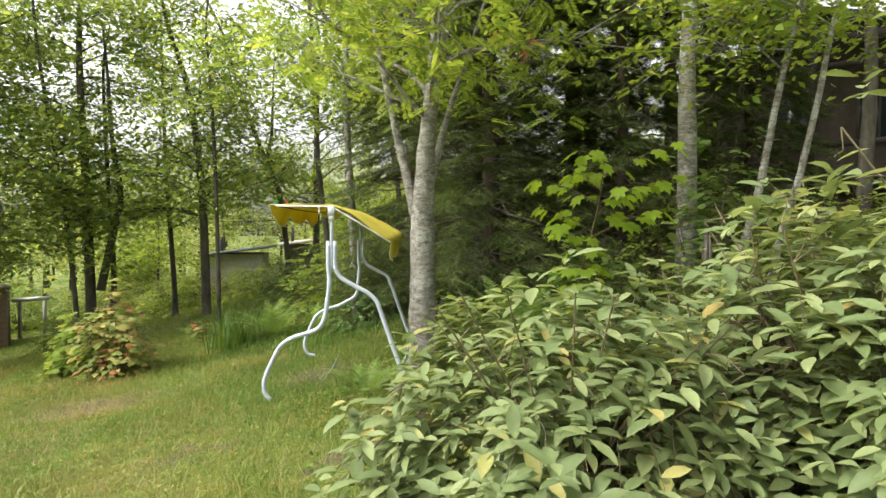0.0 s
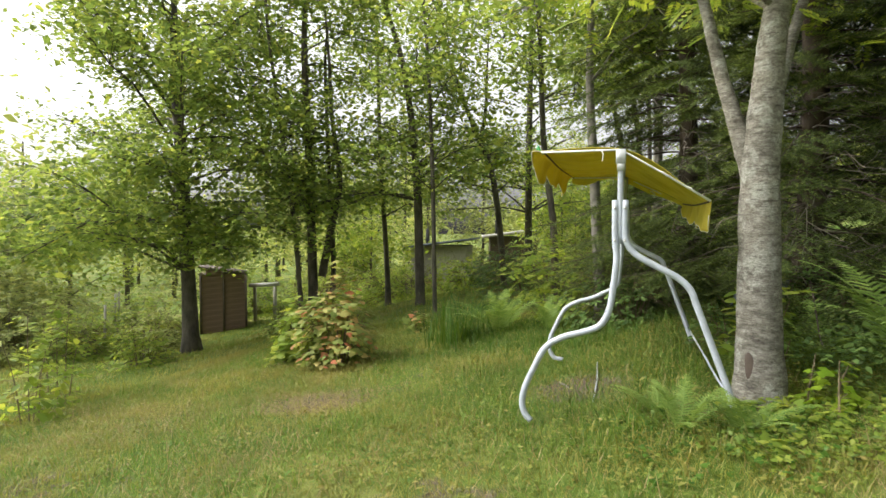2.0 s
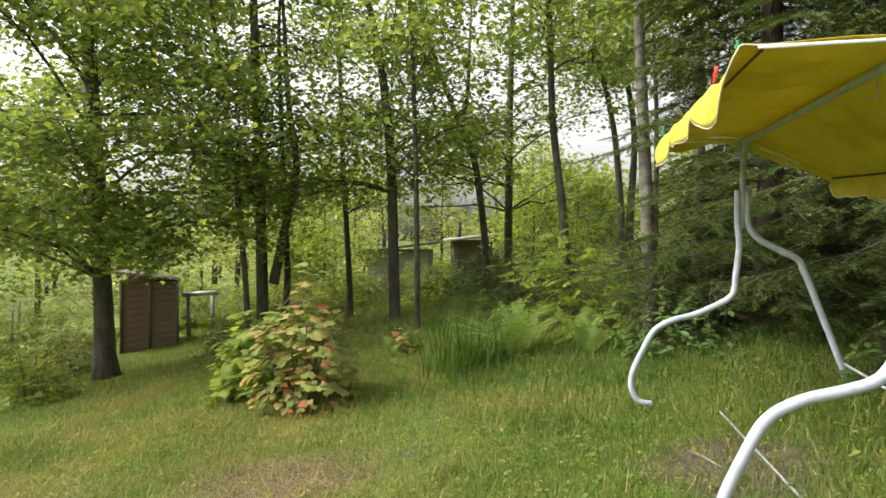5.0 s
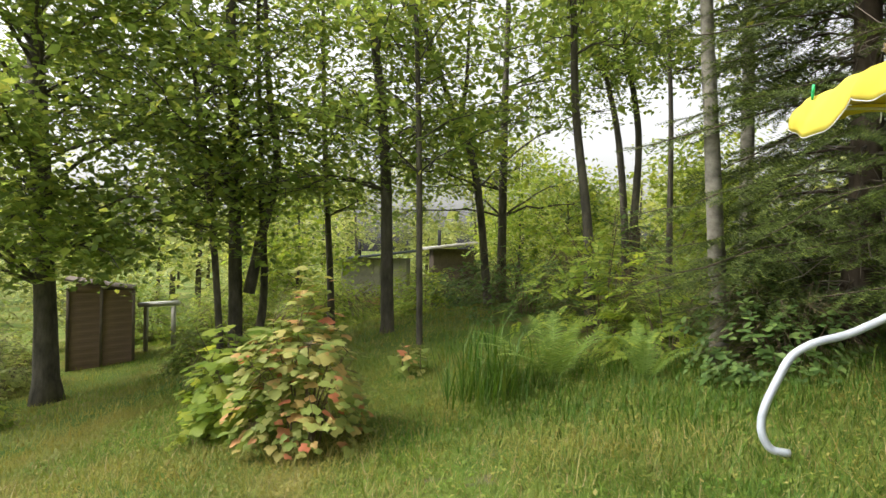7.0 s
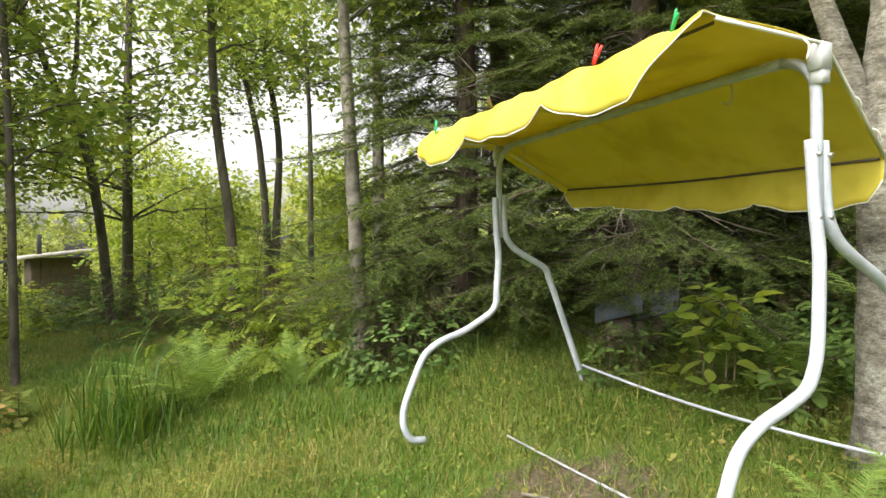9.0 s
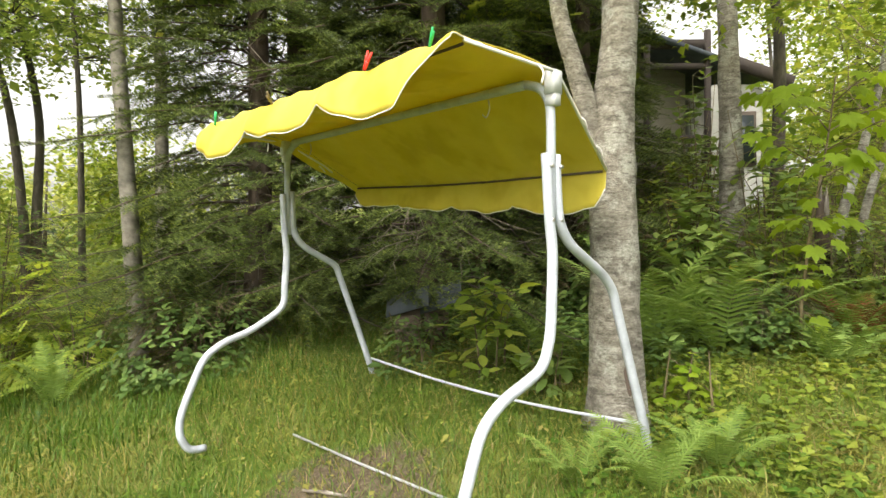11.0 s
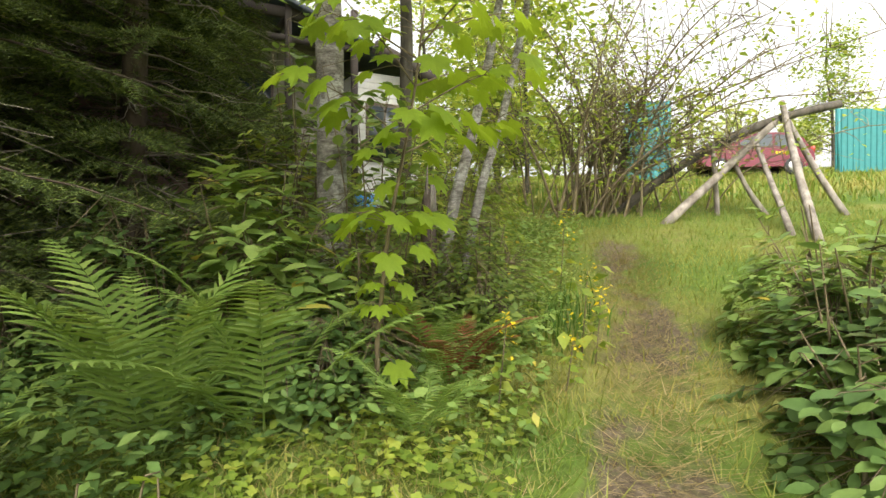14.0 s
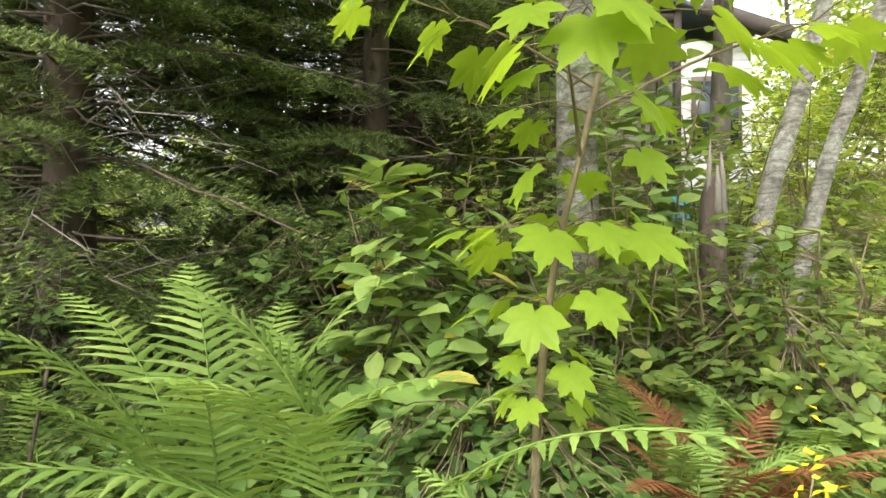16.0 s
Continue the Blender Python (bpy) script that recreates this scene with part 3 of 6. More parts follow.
def shrub(name, label, at, radii, leaves, seed, count=1500, size=0.06, shape=OVAL, stems=14, whorl=6, group="", category="shrub", stem_r=0.008, hang=0.25, fill=0.55, lift=0.0, stem_mat=None):
    """A bush of arching stems whose twigs end in whorls of leaves."""
    rng = np.random.default_rng(seed)
    z0 = float(ground_z(*at))
    root = thing(name, label, category, (at[0], at[1], z0), group)
    rx, ry, h = radii
    lv = Buf()
    n = max(6, count // whorl)
    v = unit(rng.normal(size=(n, 3)))
    v[:, 2] = np.abs(v[:, 2]) * 1.0 - 0.12
    rr = rng.uniform(fill, 1.0, n) ** 0.5 * (1 + 0.22 * np.sin(v[:, 0] * 5 + seed) * np.cos(v[:, 1] * 4 + seed * 2) + rng.normal(0, 0.07, n))
    tips = v * rr[:, None] * np.array([rx, ry, h]) + np.array([0, 0, lift])
    gz = ground_z(tips[:, 0] + at[0], tips[:, 1] + at[1]) - z0
    tips[:, 2] = np.maximum(tips[:, 2], gz + 0.05)
    ends, wood = [], []
    for i in range(stems):
        a = i * 2.399
        k = rng.uniform(0.35, 0.8)
        e = np.array([math.cos(a) * rx * k, math.sin(a) * ry * k, h * rng.uniform(0.55, 0.92)])
        b = np.array([math.cos(a), math.sin(a), 0]) * rng.uniform(0.03, 0.16)
        b[2] = float(ground_z(at[0] + b[0], at[1] + b[1])) - z0 - 0.03
        q = smooth_line([b, b * 0.6 + e * 0.35 + np.array([0, 0, h * 0.14]), e], 4)
        wood.append(Buf())
        tube(wood[i], q, np.linspace(stem_r, stem_r * 0.35, len(q)), 5, cap=False)
        ends.append(q)
    allp = np.concatenate(ends)
    for m in tips[:: max(1, n // 260)]:
        j = int(np.argmin(((allp - m) ** 2).sum(1)))
        tube(wood[j // len(ends[0])], [allp[j], (allp[j] + m) / 2 + rng.normal(0, 0.02, 3), m], [stem_r * 0.4, stem_r * 0.3, stem_r * 0.15], 3, cap=False)
    for w in wood:
        tagged(part("stem", w, stem_mat or STEM, root), kind="stuff")
    pos = np.repeat(tips, whorl, 0)
    a = np.tile(np.arange(whorl) * 2 * np.pi / whorl, n) + np.repeat(rng.uniform(0, 6.28, n), whorl)
    m = len(pos)
    tilt = unit(np.repeat(v, whorl, 0) * 0.6 + np.array([0, 0, 1.0]) + rng.normal(0, 0.2, (m, 3)))
    u = unit(np.cross(tilt, np.array([0.31, 0.95, 0.02])))
    w = np.cross(tilt, u)
    d = np.cos(a)[:, None] * u + np.sin(a)[:, None] * w + tilt * rng.uniform(-hang, 0.5, m)[:, None]
    s = size * np.exp(rng.normal(0, 0.22, m))[:, None]
    pos = pos + unit(d) * size * 0.12 - tilt * rng.uniform(0, size * 1.1, m)[:, None]
    X, Y, Z = axes(d, tilt)
    lv.put(*shape, pos, X * s, Y * s, Z * s)
    tagged(part("foliage", lv, leaves, root), kind="stuff")
    return root


def frond(buf, base, az, length, lean, rng, pinnae=22, width=0.24):
    """One fern frond: an arching stalk with toothed pinnae."""
    out = np.array([math.cos(az), math.sin(az), 0])
    t = np.linspace(0, 1, pinnae + 6)
    rise = math.cos(lean)
    q = base + out * (length * (math.sin(lean) * t + 0.3 * t ** 2.4))[:, None] + np.array([0, 0, 1]) * (length * (rise * t - 0.26 * t ** 3))[:, None]
    tube(buf, q, np.linspace(0.005, 0.001, len(q)), 4, cap=False)
    tan = unit(np.gradient(q, axis=0))
    side = np.array([-out[1], out[0], 0])
    for i in range(4, len(q) - 1):
        u = (i - 4) / (len(q) - 5)
        L = width * length * (min(1, 0.45 + u * 2.6)) * (1 - u) ** 0.75 + 0.012
        nrm = unit(np.cross(side, tan[i])) * -1
        for sg in (1, -1):
            d = unit(side * sg + tan[i] * (0.55 + 0.35 * u) + nrm * 0.12 + np.array([0, 0, -0.12]) + rng.normal(0, 0.05, 3))
            wv = unit(np.cross(d, nrm))
            k = 6
            s = np.linspace(0, 1, k + 1)
            wid = (0.0085 * length / 0.9 * (1 - s ** 1.6) + 0.0008) * np.where(np.arange(k + 1) % 2, 1.12, 0.85)
            mid = q[i] + d * (L * s)[:, None] - np.array([0, 0, 1]) * (0.18 * L * s ** 2)[:, None]
            j = np.arange(k)[:, None]
            m = k + 1
            dip = nrm * (wid * 0.35)[:, None]
            buf.raw(np.concatenate([mid, mid + wv * wid[:, None] - dip, mid - wv * wid[:, None] - dip]), j + np.array([[0, 1, m + 1, m]]), j + np.array([[0, 2 * m, 2 * m + 1, 1]]))


def fern(label, at, length, seed, fronds=9, mat=None, group="ferns", az0=0.0, arc=6.28, lean=(0.1, 0.75)):
    rng = np.random.default_rng(seed)
    z0 = float(ground_z(*at))
    root = thing("fern", label, "fern", (at[0], at[1], z0), group)
    for i in range(fronds):
        b = Buf()
        az = az0 + arc * (i + rng.uniform(-0.3, 0.3)) / fronds
        frond(b, np.array([0.03 * math.cos(az), 0.03 * math.sin(az), -0.02]), az, length * rng.uniform(0.75, 1.12), rng.uniform(*lean), rng)
        part("frond", b, mat or LEAF_FERN, root)
    return root


def blades(buf, xy, rng, height, width, lean=0.5, z=None, bent=True):
    """Grass blades, each a bent tapering strip."""
    n = len(xy)
    z = ground_z(xy[:, 0], xy[:, 1]) - 0.01 if z is None else z
    a = rng.uniform(0, 2 * np.pi, n)
    h = height * np.exp(rng.normal(0, 0.35, n))
    k = np.abs(rng.normal(lean, 0.3, n))
    out = np.stack([np.cos(a), np.sin(a), 0 * a], -1)
    sd = np.stack([-np.sin(a), np.cos(a), 0 * a], -1) * (width * rng.uniform(0.6, 1.3, n))[:, None]
    p0 = np.stack([xy[:, 0], xy[:, 1], z], -1)
    up = np.array([0, 0, 1.0])
    p1 = p0 + up * (h * 0.55)[:, None] + out * (h * k * 0.22)[:, None]
    p2 = p0 + up * (h * (1 - 0.25 * np.minimum(k, 1.6)))[:, None] + out * (h * k * 0.8)[:, None]
    if not bent:
        buf.raw(np.stack([p0 - sd, p0 + sd, p2], 1).reshape(-1, 3), (np.arange(n) * 3)[:, None] + np.array([[0, 1, 2]]))
        return
    v = np.stack([p0 - sd, p0 + sd, p1 + sd * 0.75, p1 - sd * 0.75, p2], 1).reshape(-1, 3)
    i = (np.arange(n) * 5)[:, None]
    buf.raw(v, i + np.array([[0, 1, 2, 3]]), i + np.array([[3, 2, 4]]))


def sow(rng, n, x0, x1, y0, y1):
    return np.stack([rng.uniform(x0, x1, n), rng.uniform(y0, y1, n)], -1)


# ---------------------------------------------------------------- garden swing frame
def garden_swing():
    root = thing("garden_swing", "white steel garden swing frame with torn yellow canopy, no seat", "garden swing", (-0.98, 6.4, float(ground_z(-0.98, 6.4))))
    o = np.array([-0.98, 6.4, float(ground_z(-0.98, 6.4))])
    R = 0.021
    for y in (5.38, 7.43):
        sg = 1 if y < 6 else -1
        front = [(-1.012, 1.36), (-1.01, 1.12), (-1.0, 0.98), (-1.02, 0.78), (-1.045, 0.64), (-1.1, 0.545), (-1.2, 0.5), (-1.34, 0.455), (-1.45, 0.38),
                 (-1.52, 0.25), (-1.585, 0.1), (-1.6, 0.0), (-1.58, -0.07), (-1.54, -0.115)]
        front += [] if y < 6 else [(-1.46, -0.125)]
        back = [(-0.95, 1.36), (-0.95, 1.16), (-0.935, 1.08), (-0.88, 1.01), (-0.78, 0.95), (-0.64, 0.875), (-0.56, 0.8), (-0.52, 0.7),
                (-0.43, 0.45), (-0.34, 0.2), (-0.3, 0.06), (-0.3, -0.03), (-0.33, -0.07)]
        for name, pts in (("front_leg", front), ("back_leg", back)):
            b = Buf()
            dz = -0.02 if name == "front_leg" and y > 6 else 0.0
            tube(b, smooth_line([np.array((x - (0.0 if y < 6 else 0.095 if x < -1.05 else 0.045 if x > -0.6 else 0.0), y - 0.065 * (1.36 - z) / 1.4, z + dz)) - o for x, z in pts], 4), R, 14)
            leg = part(name, b, WHITE_STEEL, root)
            for z in (1.31, 1.1):
                q = Buf()
                x = -1.012 if name == "front_leg" else -0.95
                tube(q, [np.array((x, y - sg * 0.019, z)) - o, np.array((x, y - sg * 0.034, z)) - o], 0.009, 6)
                part("bolt", q, BOLT, leg, "zinc bolt head")
        b = Buf()
        tube(b, smooth_line([np.array((-0.98, y, 1.08)) - o, np.array((-0.98, y, 1.3)) - o, np.array((-0.98, y, 1.5)) - o,
                             np.array((-0.98, y + sg * 0.012, 1.58)) - o, np.array((-0.98, y + sg * 0.06, 1.635)) - o,
                             np.array((-0.98, y + sg * 0.13, 1.66)) - o], 4), 0.019, 12)
        part("post", b, WHITE_STEEL, root)
        b = Buf()
        box(b, np.array((-0.98, y - sg * 0.012, 1.64)) - o, (0.062, 0.05, 0.09))
        box(b, np.array((-0.98, y - sg * 0.012, 1.575)) - o, (0.045, 0.046, 0.05))
        part("bracket", b, GREY_PLASTIC, root, "grey plastic corner bracket")
        b = Buf()
        tube(b, np.array([(-1.49, y - sg * 0.012, 1.686), (-0.98, y - sg * 0.03, 1.68), (-0.71, y + sg * 0.02, 1.52 if y < 6 else 1.545), (-0.44, y + (0.065 if y < 6 else 0.04), 1.35 if y < 6 else 1.41)]) - o, 0.007, 8)
        part("side_rod", b, ROPE, root, "thin white canopy side rod")
        for k in range(1):
            b = Buf()
            x = -1.1
            tube(b, smooth_line(np.array([(x, y - sg * 0.03, 1.682), (x + 0.012, y - sg * 0.045, 1.65), (x + 0.005, y - sg * 0.04, 1.61)]) - o, 3), 0.004, 5)
            part("cord_knot", b, ROPE, root, "knotted white cord tie")
        for k in range(2):
            b = Buf()
            x = -0.72 + 0.16 * k
            z = 1.53 - 0.1 * k
            tube(b, smooth_line(np.array([(x - 0.025, y + sg * (0.012 + 0.02 * k), z + 0.012), (x, y + sg * (0.006 + 0.02 * k), z), (x + 0.02, y + sg * (0.01 + 0.02 * k), z - 0.025)]) - o, 3), 0.0045, 5)
            part("cord_knot", b, ROPE, root, "knotted white cord tie")
    b = Buf()
    tube(b, smooth_line(np.array([(-0.98, 5.5, 1.658), (-0.98, 6.0, 1.662), (-0.99, 6.9, 1.66), (-1.0, 7.31, 1.658)]) - o, 6), 0.02, 12)
    part("crossbar", b, WHITE_STEEL, root, "white crossbar beneath the canopy")
    for y in (5.72, 7.18):
        b = Buf()
        tube(b, smooth_line(np.array([(-0.96, y, 1.64), (-0.955, y, 1.6), (-0.965, y + 0.01, 1.565), (-0.985, y + 0.015, 1.575)]) - o, 4), 0.003, 5)
        part("seat_hook", b, BOLT, root, "thin wire hook for the missing seat")
    b = Buf()
    tube(b, smooth_line(np.array([(-0.33, 5.31, 0.16), (-0.33, 5.9, 0.13), (-0.33, 6.6, 0.135), (-0.37, 7.38, 0.2)]) - o, 6), 0.0085, 8)
    part("rear_rail", b, WHITE_STEEL, root, "thin white rail near the ground")
    # canopy cloth: front valance, roof over the crossbar, back valance
    nu, na, nr, nb = 110, 8, 18, 8
    v = np.zeros((nu, na + nr + nb, 3))
    for i, u in enumerate(np.linspace(0, 1, nu)):
        sag = math.sin(math.pi * u)
        roof = smooth_line(np.array([(-1.5, 0, 1.695 + 0.01 * u), (-1.28, 0, 1.698 - 0.02 * sag), (-0.98, 0, 1.69), (-0.7, 0, 1.535 - 0.02 * sag + 0.03 * u), (-0.44, 0, 1.348 + 0.075 * u - 0.02 * sag)]), 8)
        roof = roof[np.round(np.linspace(0, len(roof) - 1, nr)).astype(int)]
        k = 2 if u > 0.7 else 1 if u > 0.37 else 0
        a, e = ((0.0, 0.37), (0.37, 0.7), (0.7, 1.0))[k]
        lobe = math.sin(math.pi * (u - a) / (e - a))
        drop = 0.1 + (0.1, 0.075, 0.11)[k] * max(0.0, lobe) ** 0.6
        drop *= 0.16 + 0.84 * min(1.0, u / 0.14) ** 1.3
        f = np.linspace(1, 0, na + 1)[:-1, None]
        front = roof[0] + f * np.array([-0.05 - 0.012 * math.sin(23 * u), 0, -drop]) + f * (1 - f) * np.array([-0.05, 0, 0.03])
        c = abs(math.sin(math.pi * (u * 4.0 - 0.1)))
        hang = (0.165 - 0.07 * u + 0.035 * c ** 0.45) * min(1.0, 0.45 + (u / 0.05)) * min(1.0, 0.5 + (1 - u) / 0.06)
        f = np.linspace(0, 1, nb + 1)[1:, None]
        back = roof[-1] + f * np.array([-0.01 + 0.015 * math.sin(17 * u), 0, -hang])
        q = np.concatenate([front, roof, back])
        near = np.interp(q[:, 0], [-1.5, -0.98, -0.44], [5.365, 5.37, 5.45])
        q[:, 1] = near + (np.interp(q[:, 0], [-1.5, -0.44], [7.48, 7.4]) - near) * u
        q[:, 2] += 0.006 * np.sin(31 * u + 14 * q[:, 0]) + 0.004 * np.sin(67 * u - 9 * q[:, 0])
        q[:, 0] += 0.005 * np.sin(41 * u + 25 * q[:, 2])
        v[i] = q - o
    b = Buf()
    m = v.shape[1]
    ii = np.arange(nu - 1)[:, None] * m + np.arange(m - 1)[None]
    b.raw(v + np.array([0, 0, 0.0025]), np.stack([ii, ii + m, ii + m + 1, ii + 1], -1).reshape(-1, 4))
    cloth = part("canopy", b, CANVAS, root, "yellow cloth canopy with scalloped white-trimmed valances")
    cloth.modifiers.new("thickness", "SOLIDIFY").thickness = 0.0025
    for name, row in (("front_trim", v[:, 0]), ("back_trim", v[:, -1])):
        q = Buf()
        tube(q, row, 0.0028, 5)
        part(name, q, ROPE, cloth, "white piping along the scallops")
    q = Buf()
    tube(q, v[0, :na + 3], 0.0028, 5)
    part("side_trim", q, ROPE, cloth, "white piping along the torn side edge")
    q = Buf()
    e = v[-1, na:na + nr]
    drop = 0.06 + 0.02 * np.sin(np.linspace(0, 12, nr))
    lowr = e + np.stack([0 * drop, 0.012 + 0 * drop, -drop], -1)
    k = np.arange(nr - 1)
    q.raw(np.concatenate([e, lowr]), np.stack([k, k + 1, k + 1 + nr, k + nr], -1))
    part("side_valance", q, CANVAS, cloth)
    b = Buf()
    tube(b, smooth_line(np.array([(-1.47, 5.39, 1.682), (-1.48, 6.4, 1.672), (-1.47, 7.46, 1.685)]) - o, 5), 0.006, 6)
    part("front_rod", b, DARK_WOOD, root)
    b = Buf()
    tube(b, smooth_line(np.array([(-0.45, 5.46, 1.345), (-0.45, 6.4, 1.36), (-0.45, 7.39, 1.41)]) - o, 5), 0.006, 6)
    part("back_rod", b, DARK_WOOD, root)
    return root


garden_swing()


def clothes_peg(colour, at, tilt, turn):
    m = plain_material(colour + "_peg_plastic", {"red": (0.7, 0.04, 0.03), "green": (0.02, 0.4, 0.14), "brown": (0.2, 0.15, 0.08)}[colour], 0.4)
    root = thing("clothes_peg", colour + " plastic clothes peg clipped on the canopy edge", "clothes peg", at, "pegs on the canopy", turn)
    root.rotation_euler[1] = radians(tilt)
    for s in (-1, 1):
        b = Buf()
        v = [(s * 0.0045, 0, -0.03), (s * 0.004, 0, -0.005), (s * 0.006, 0, 0.015), (s * 0.012, 0, 0.045)]
        tube(b, v, [0.004, 0.006, 0.0065, 0.0045], 6)
        part("jaw", b, m, root)
    b = Buf()
    tube(b, [(-0.009, 0, 0.004), (0.009, 0, 0.004)], 0.005, 8)
    part("spring", b, BOLT, root, "steel spring")


clothes_peg("red", (-1.52, 5.86, 1.715), -25, 100)
clothes_peg("green", (-1.515, 5.5, 1.71), -55, 60)
clothes_peg("brown", (-1.525, 6.62, 1.71), -65, 40)
clothes_peg("green", (-1.525, 7.25, 1.715), -20, 80)

# a loose pole in the grass before the swing
pole = thing("loose_pole", "thin dull grey metal pole lying in the grass", "pole", (-1.17, 6.45, float(ground_z(-1.17, 6.45))))
b = Buf()
tube(b, np.array([(-1.2, 7.0, 0.03), (-1.17, 6.45, 0.012), (-1.16, 5.75, 0.02)]) - np.array([-1.17, 6.45, 0.0]), 0.0065, 8)
part("bar", b, DULL_STEEL, pole)
stick = thing("fallen_stick", "short bleached stick lying on bare soil", "stick", (-1.42, 6.33, float(ground_z(-1.42, 6.33)) + 0.012))
b = Buf()
tube(b, [(-0.06, 0.1, 0), (0, 0.0, 0.004), (0.05, -0.1, 0)], [0.008, 0.01, 0.006], 6)
part("wood", b, LOG, stick)

# ---------------------------------------------------------------- broad-leaved trees
LT = "slender dark-barked garden tree with a loose green crown"
tree("garden_tree", "upright dark grey tree by the lawn's edge", [(-10.25, 11.94, -1.6), (-10.38, 11.93, 1.13), (-10.54, 11.92, 3.91), (-10.6, 11.91, 4.8)], 0.17, BARK_DARK, LEAF_TREE, 11, 8.6, 1.9, 3.8, 58, 1950, 20, 0.122, group="trees by the lawn")
tree("garden_tree", "dark-barked tree forked low into three stems", [(-7.35, 12.29, -0.8), (-7.42, 12.29, 2.04), (-7.52, 12.28, 4.62)], 0.13, BARK_DARK, LEAF_TREE, 12, 7.5, 2.6, 2.4, 34, 540, 21, 0.106,
     forks=[([(-7.17, 12.32, 0.15), (-7.05, 12.45, 1.01), (-6.87, 12.58, 2.16), (-7.02, 12.56, 3.39), (-7.09, 12.55, 4.71)], 0.09), ([(-7.2, 12.6, -0.8), (-7.17, 12.83, 0.2), (-7.25, 12.82, 2.11), (-7.34, 12.82, 4.84)], 0.075)], group="trees by the lawn")
for pts, r, sd, lo, re in (
        ([(-7.15, 11.51, -0.73), (-7.3, 11.5, 1.15), (-7.62, 11.46, 3.57)], 0.06, 13, 2.3, 1.5),
        ([(-6.84, 15.01, 0.17), (-7.0, 14.99, 2.96), (-7.08, 14.99, 5.75)], 0.085, 14, 2.4, 1.6),
        ([(-5.12, 12.79, -0.05), (-5.18, 12.79, 2.1), (-5.32, 12.77, 3.59), (-5.51, 12.75, 4.72)], 0.115, 15, 2.2, 1.8),
        ([(-4.36, 11.54, -0.32), (-4.41, 11.54, 2.3), (-4.49, 11.54, 4.16)], 0.05, 16, 2.2, 1.4),
        ([(-3.59, 17.13, 0.65), (-3.58, 17.14, 3.96), (-3.54, 17.16, 6.5)], 0.13, 18, 1.8, 2.2),
        ([(-2.22, 11.68, 1.21), (-2.39, 11.66, 2.66), (-2.45, 11.65, 4.11)], 0.07, 19, 2.8, 1.2),
        ([(-1.03, 16.52, 1.53), (-1.18, 16.5, 3.18), (-1.39, 16.47, 4.23)], 0.09, 20, 3.6, 1.3),
        ([(-0.83, 16.55, 1.54), (-0.77, 16.56, 3.3), (-1.03, 16.53, 4.94)], 0.1, 21, 3.6, 1.4),
        ([(-0.57, 14.56, 1.44), (-0.58, 14.57, 3.3), (-0.69, 14.56, 5.26)], 0.06, 22, 3.0, 1.3)):
    tree("garden_tree", LT, pts, r, BARK_DARK, LEAF_TREE, sd, 7.5, lo if sd < 19 else lo + 0.7, re * 1.1, 24, 285 if sd < 17 else 400 if sd < 19 else 230, 20, 0.105, group="trees by the lawn")
tree("garden_tree", "slender tree with a crooked fork and light leaves", [(-3.71, 14.58, 0.08), (-3.97, 14.55, 2.33), (-4.4, 14.48, 3.46), (-4.94, 14.4, 4.99)], 0.09, BARK_DARK, LEAF_LIGHT, 17, 6.5, 2.2, 1.8, 18, 260, 18, 0.106,
     forks=[([(-4.25, 14.51, 3.3), (-4.15, 14.52, 3.87), (-4.12, 14.53, 4.8)], 0.055)], group="trees by the lawn")
tree("garden_tree", "pale grey trunk standing beside the spruces", [(-1.31, 9.39, 0.4), (-1.39, 9.38, 1.87), (-1.46, 9.37, 3.09)], 0.085, BARK_PALE, LEAF_TREE, 23, 7, 3.0, 1.3, 12, 200, 18, 0.09, group="pale trunks")
tree("garden_tree", "pale grey trunk standing beside the spruces", [(-0.54, 11.02, 0.95), (-0.54, 11.03, 2.8), (-0.55, 11.03, 3.75)], 0.09, BARK_PALE, LEAF_TREE, 24, 7, 3.4, 1.3, 12, 200, 18, 0.09, group="pale trunks")
# the rowan beside the swing
ROWAN = tree("rowan_tree", "grey lichen-covered rowan trunk beside the swing", [(-0.12, 5.575, 0.0), (-0.135, 5.575, 0.8), (-0.14, 5.58, 1.5), (-0.12, 5.56, 1.95), (-0.09, 5.53, 2.4), (0.0, 5.45, 3.2)], 0.145, BARK_GREY, LEAF_LIGHT, 31, 5.0, 2.45, 1.9, 24, 330, 5, 0.22, PINNATE,
     forks=[([(-0.16, 5.62, 1.4), (-0.25, 5.69, 1.8), (-0.35, 5.76, 2.2), (-0.5, 5.78, 2.85)], 0.065), ([(-0.1, 5.62, 1.75), (0.0, 5.68, 2.2), (0.12, 5.74, 2.65), (0.3, 5.8, 3.2)], 0.045)])
b = Buf()
aa = np.linspace(0, 2 * np.pi, 15)[:-1]
to_path = np.array([-0.6, -0.8, 0])
across = np.array([0.8, -0.6, 0])
ring = [np.array([0, 0, 0.24]) + across * 0.035 * math.cos(q) + np.array([0, 0, 0.1 * math.sin(q)]) + to_path * (0.15 - 0.012 * abs(math.cos(q))) for q in aa]
b.raw([np.array([0, 0, 0.24]) + to_path * 0.162] + ring, [(0, i + 1, (i + 1) % 14 + 1) for i in range(14)])
part("bark_scar", b, DARK_WOOD, ROWAN, "bare brown scar in the bark")
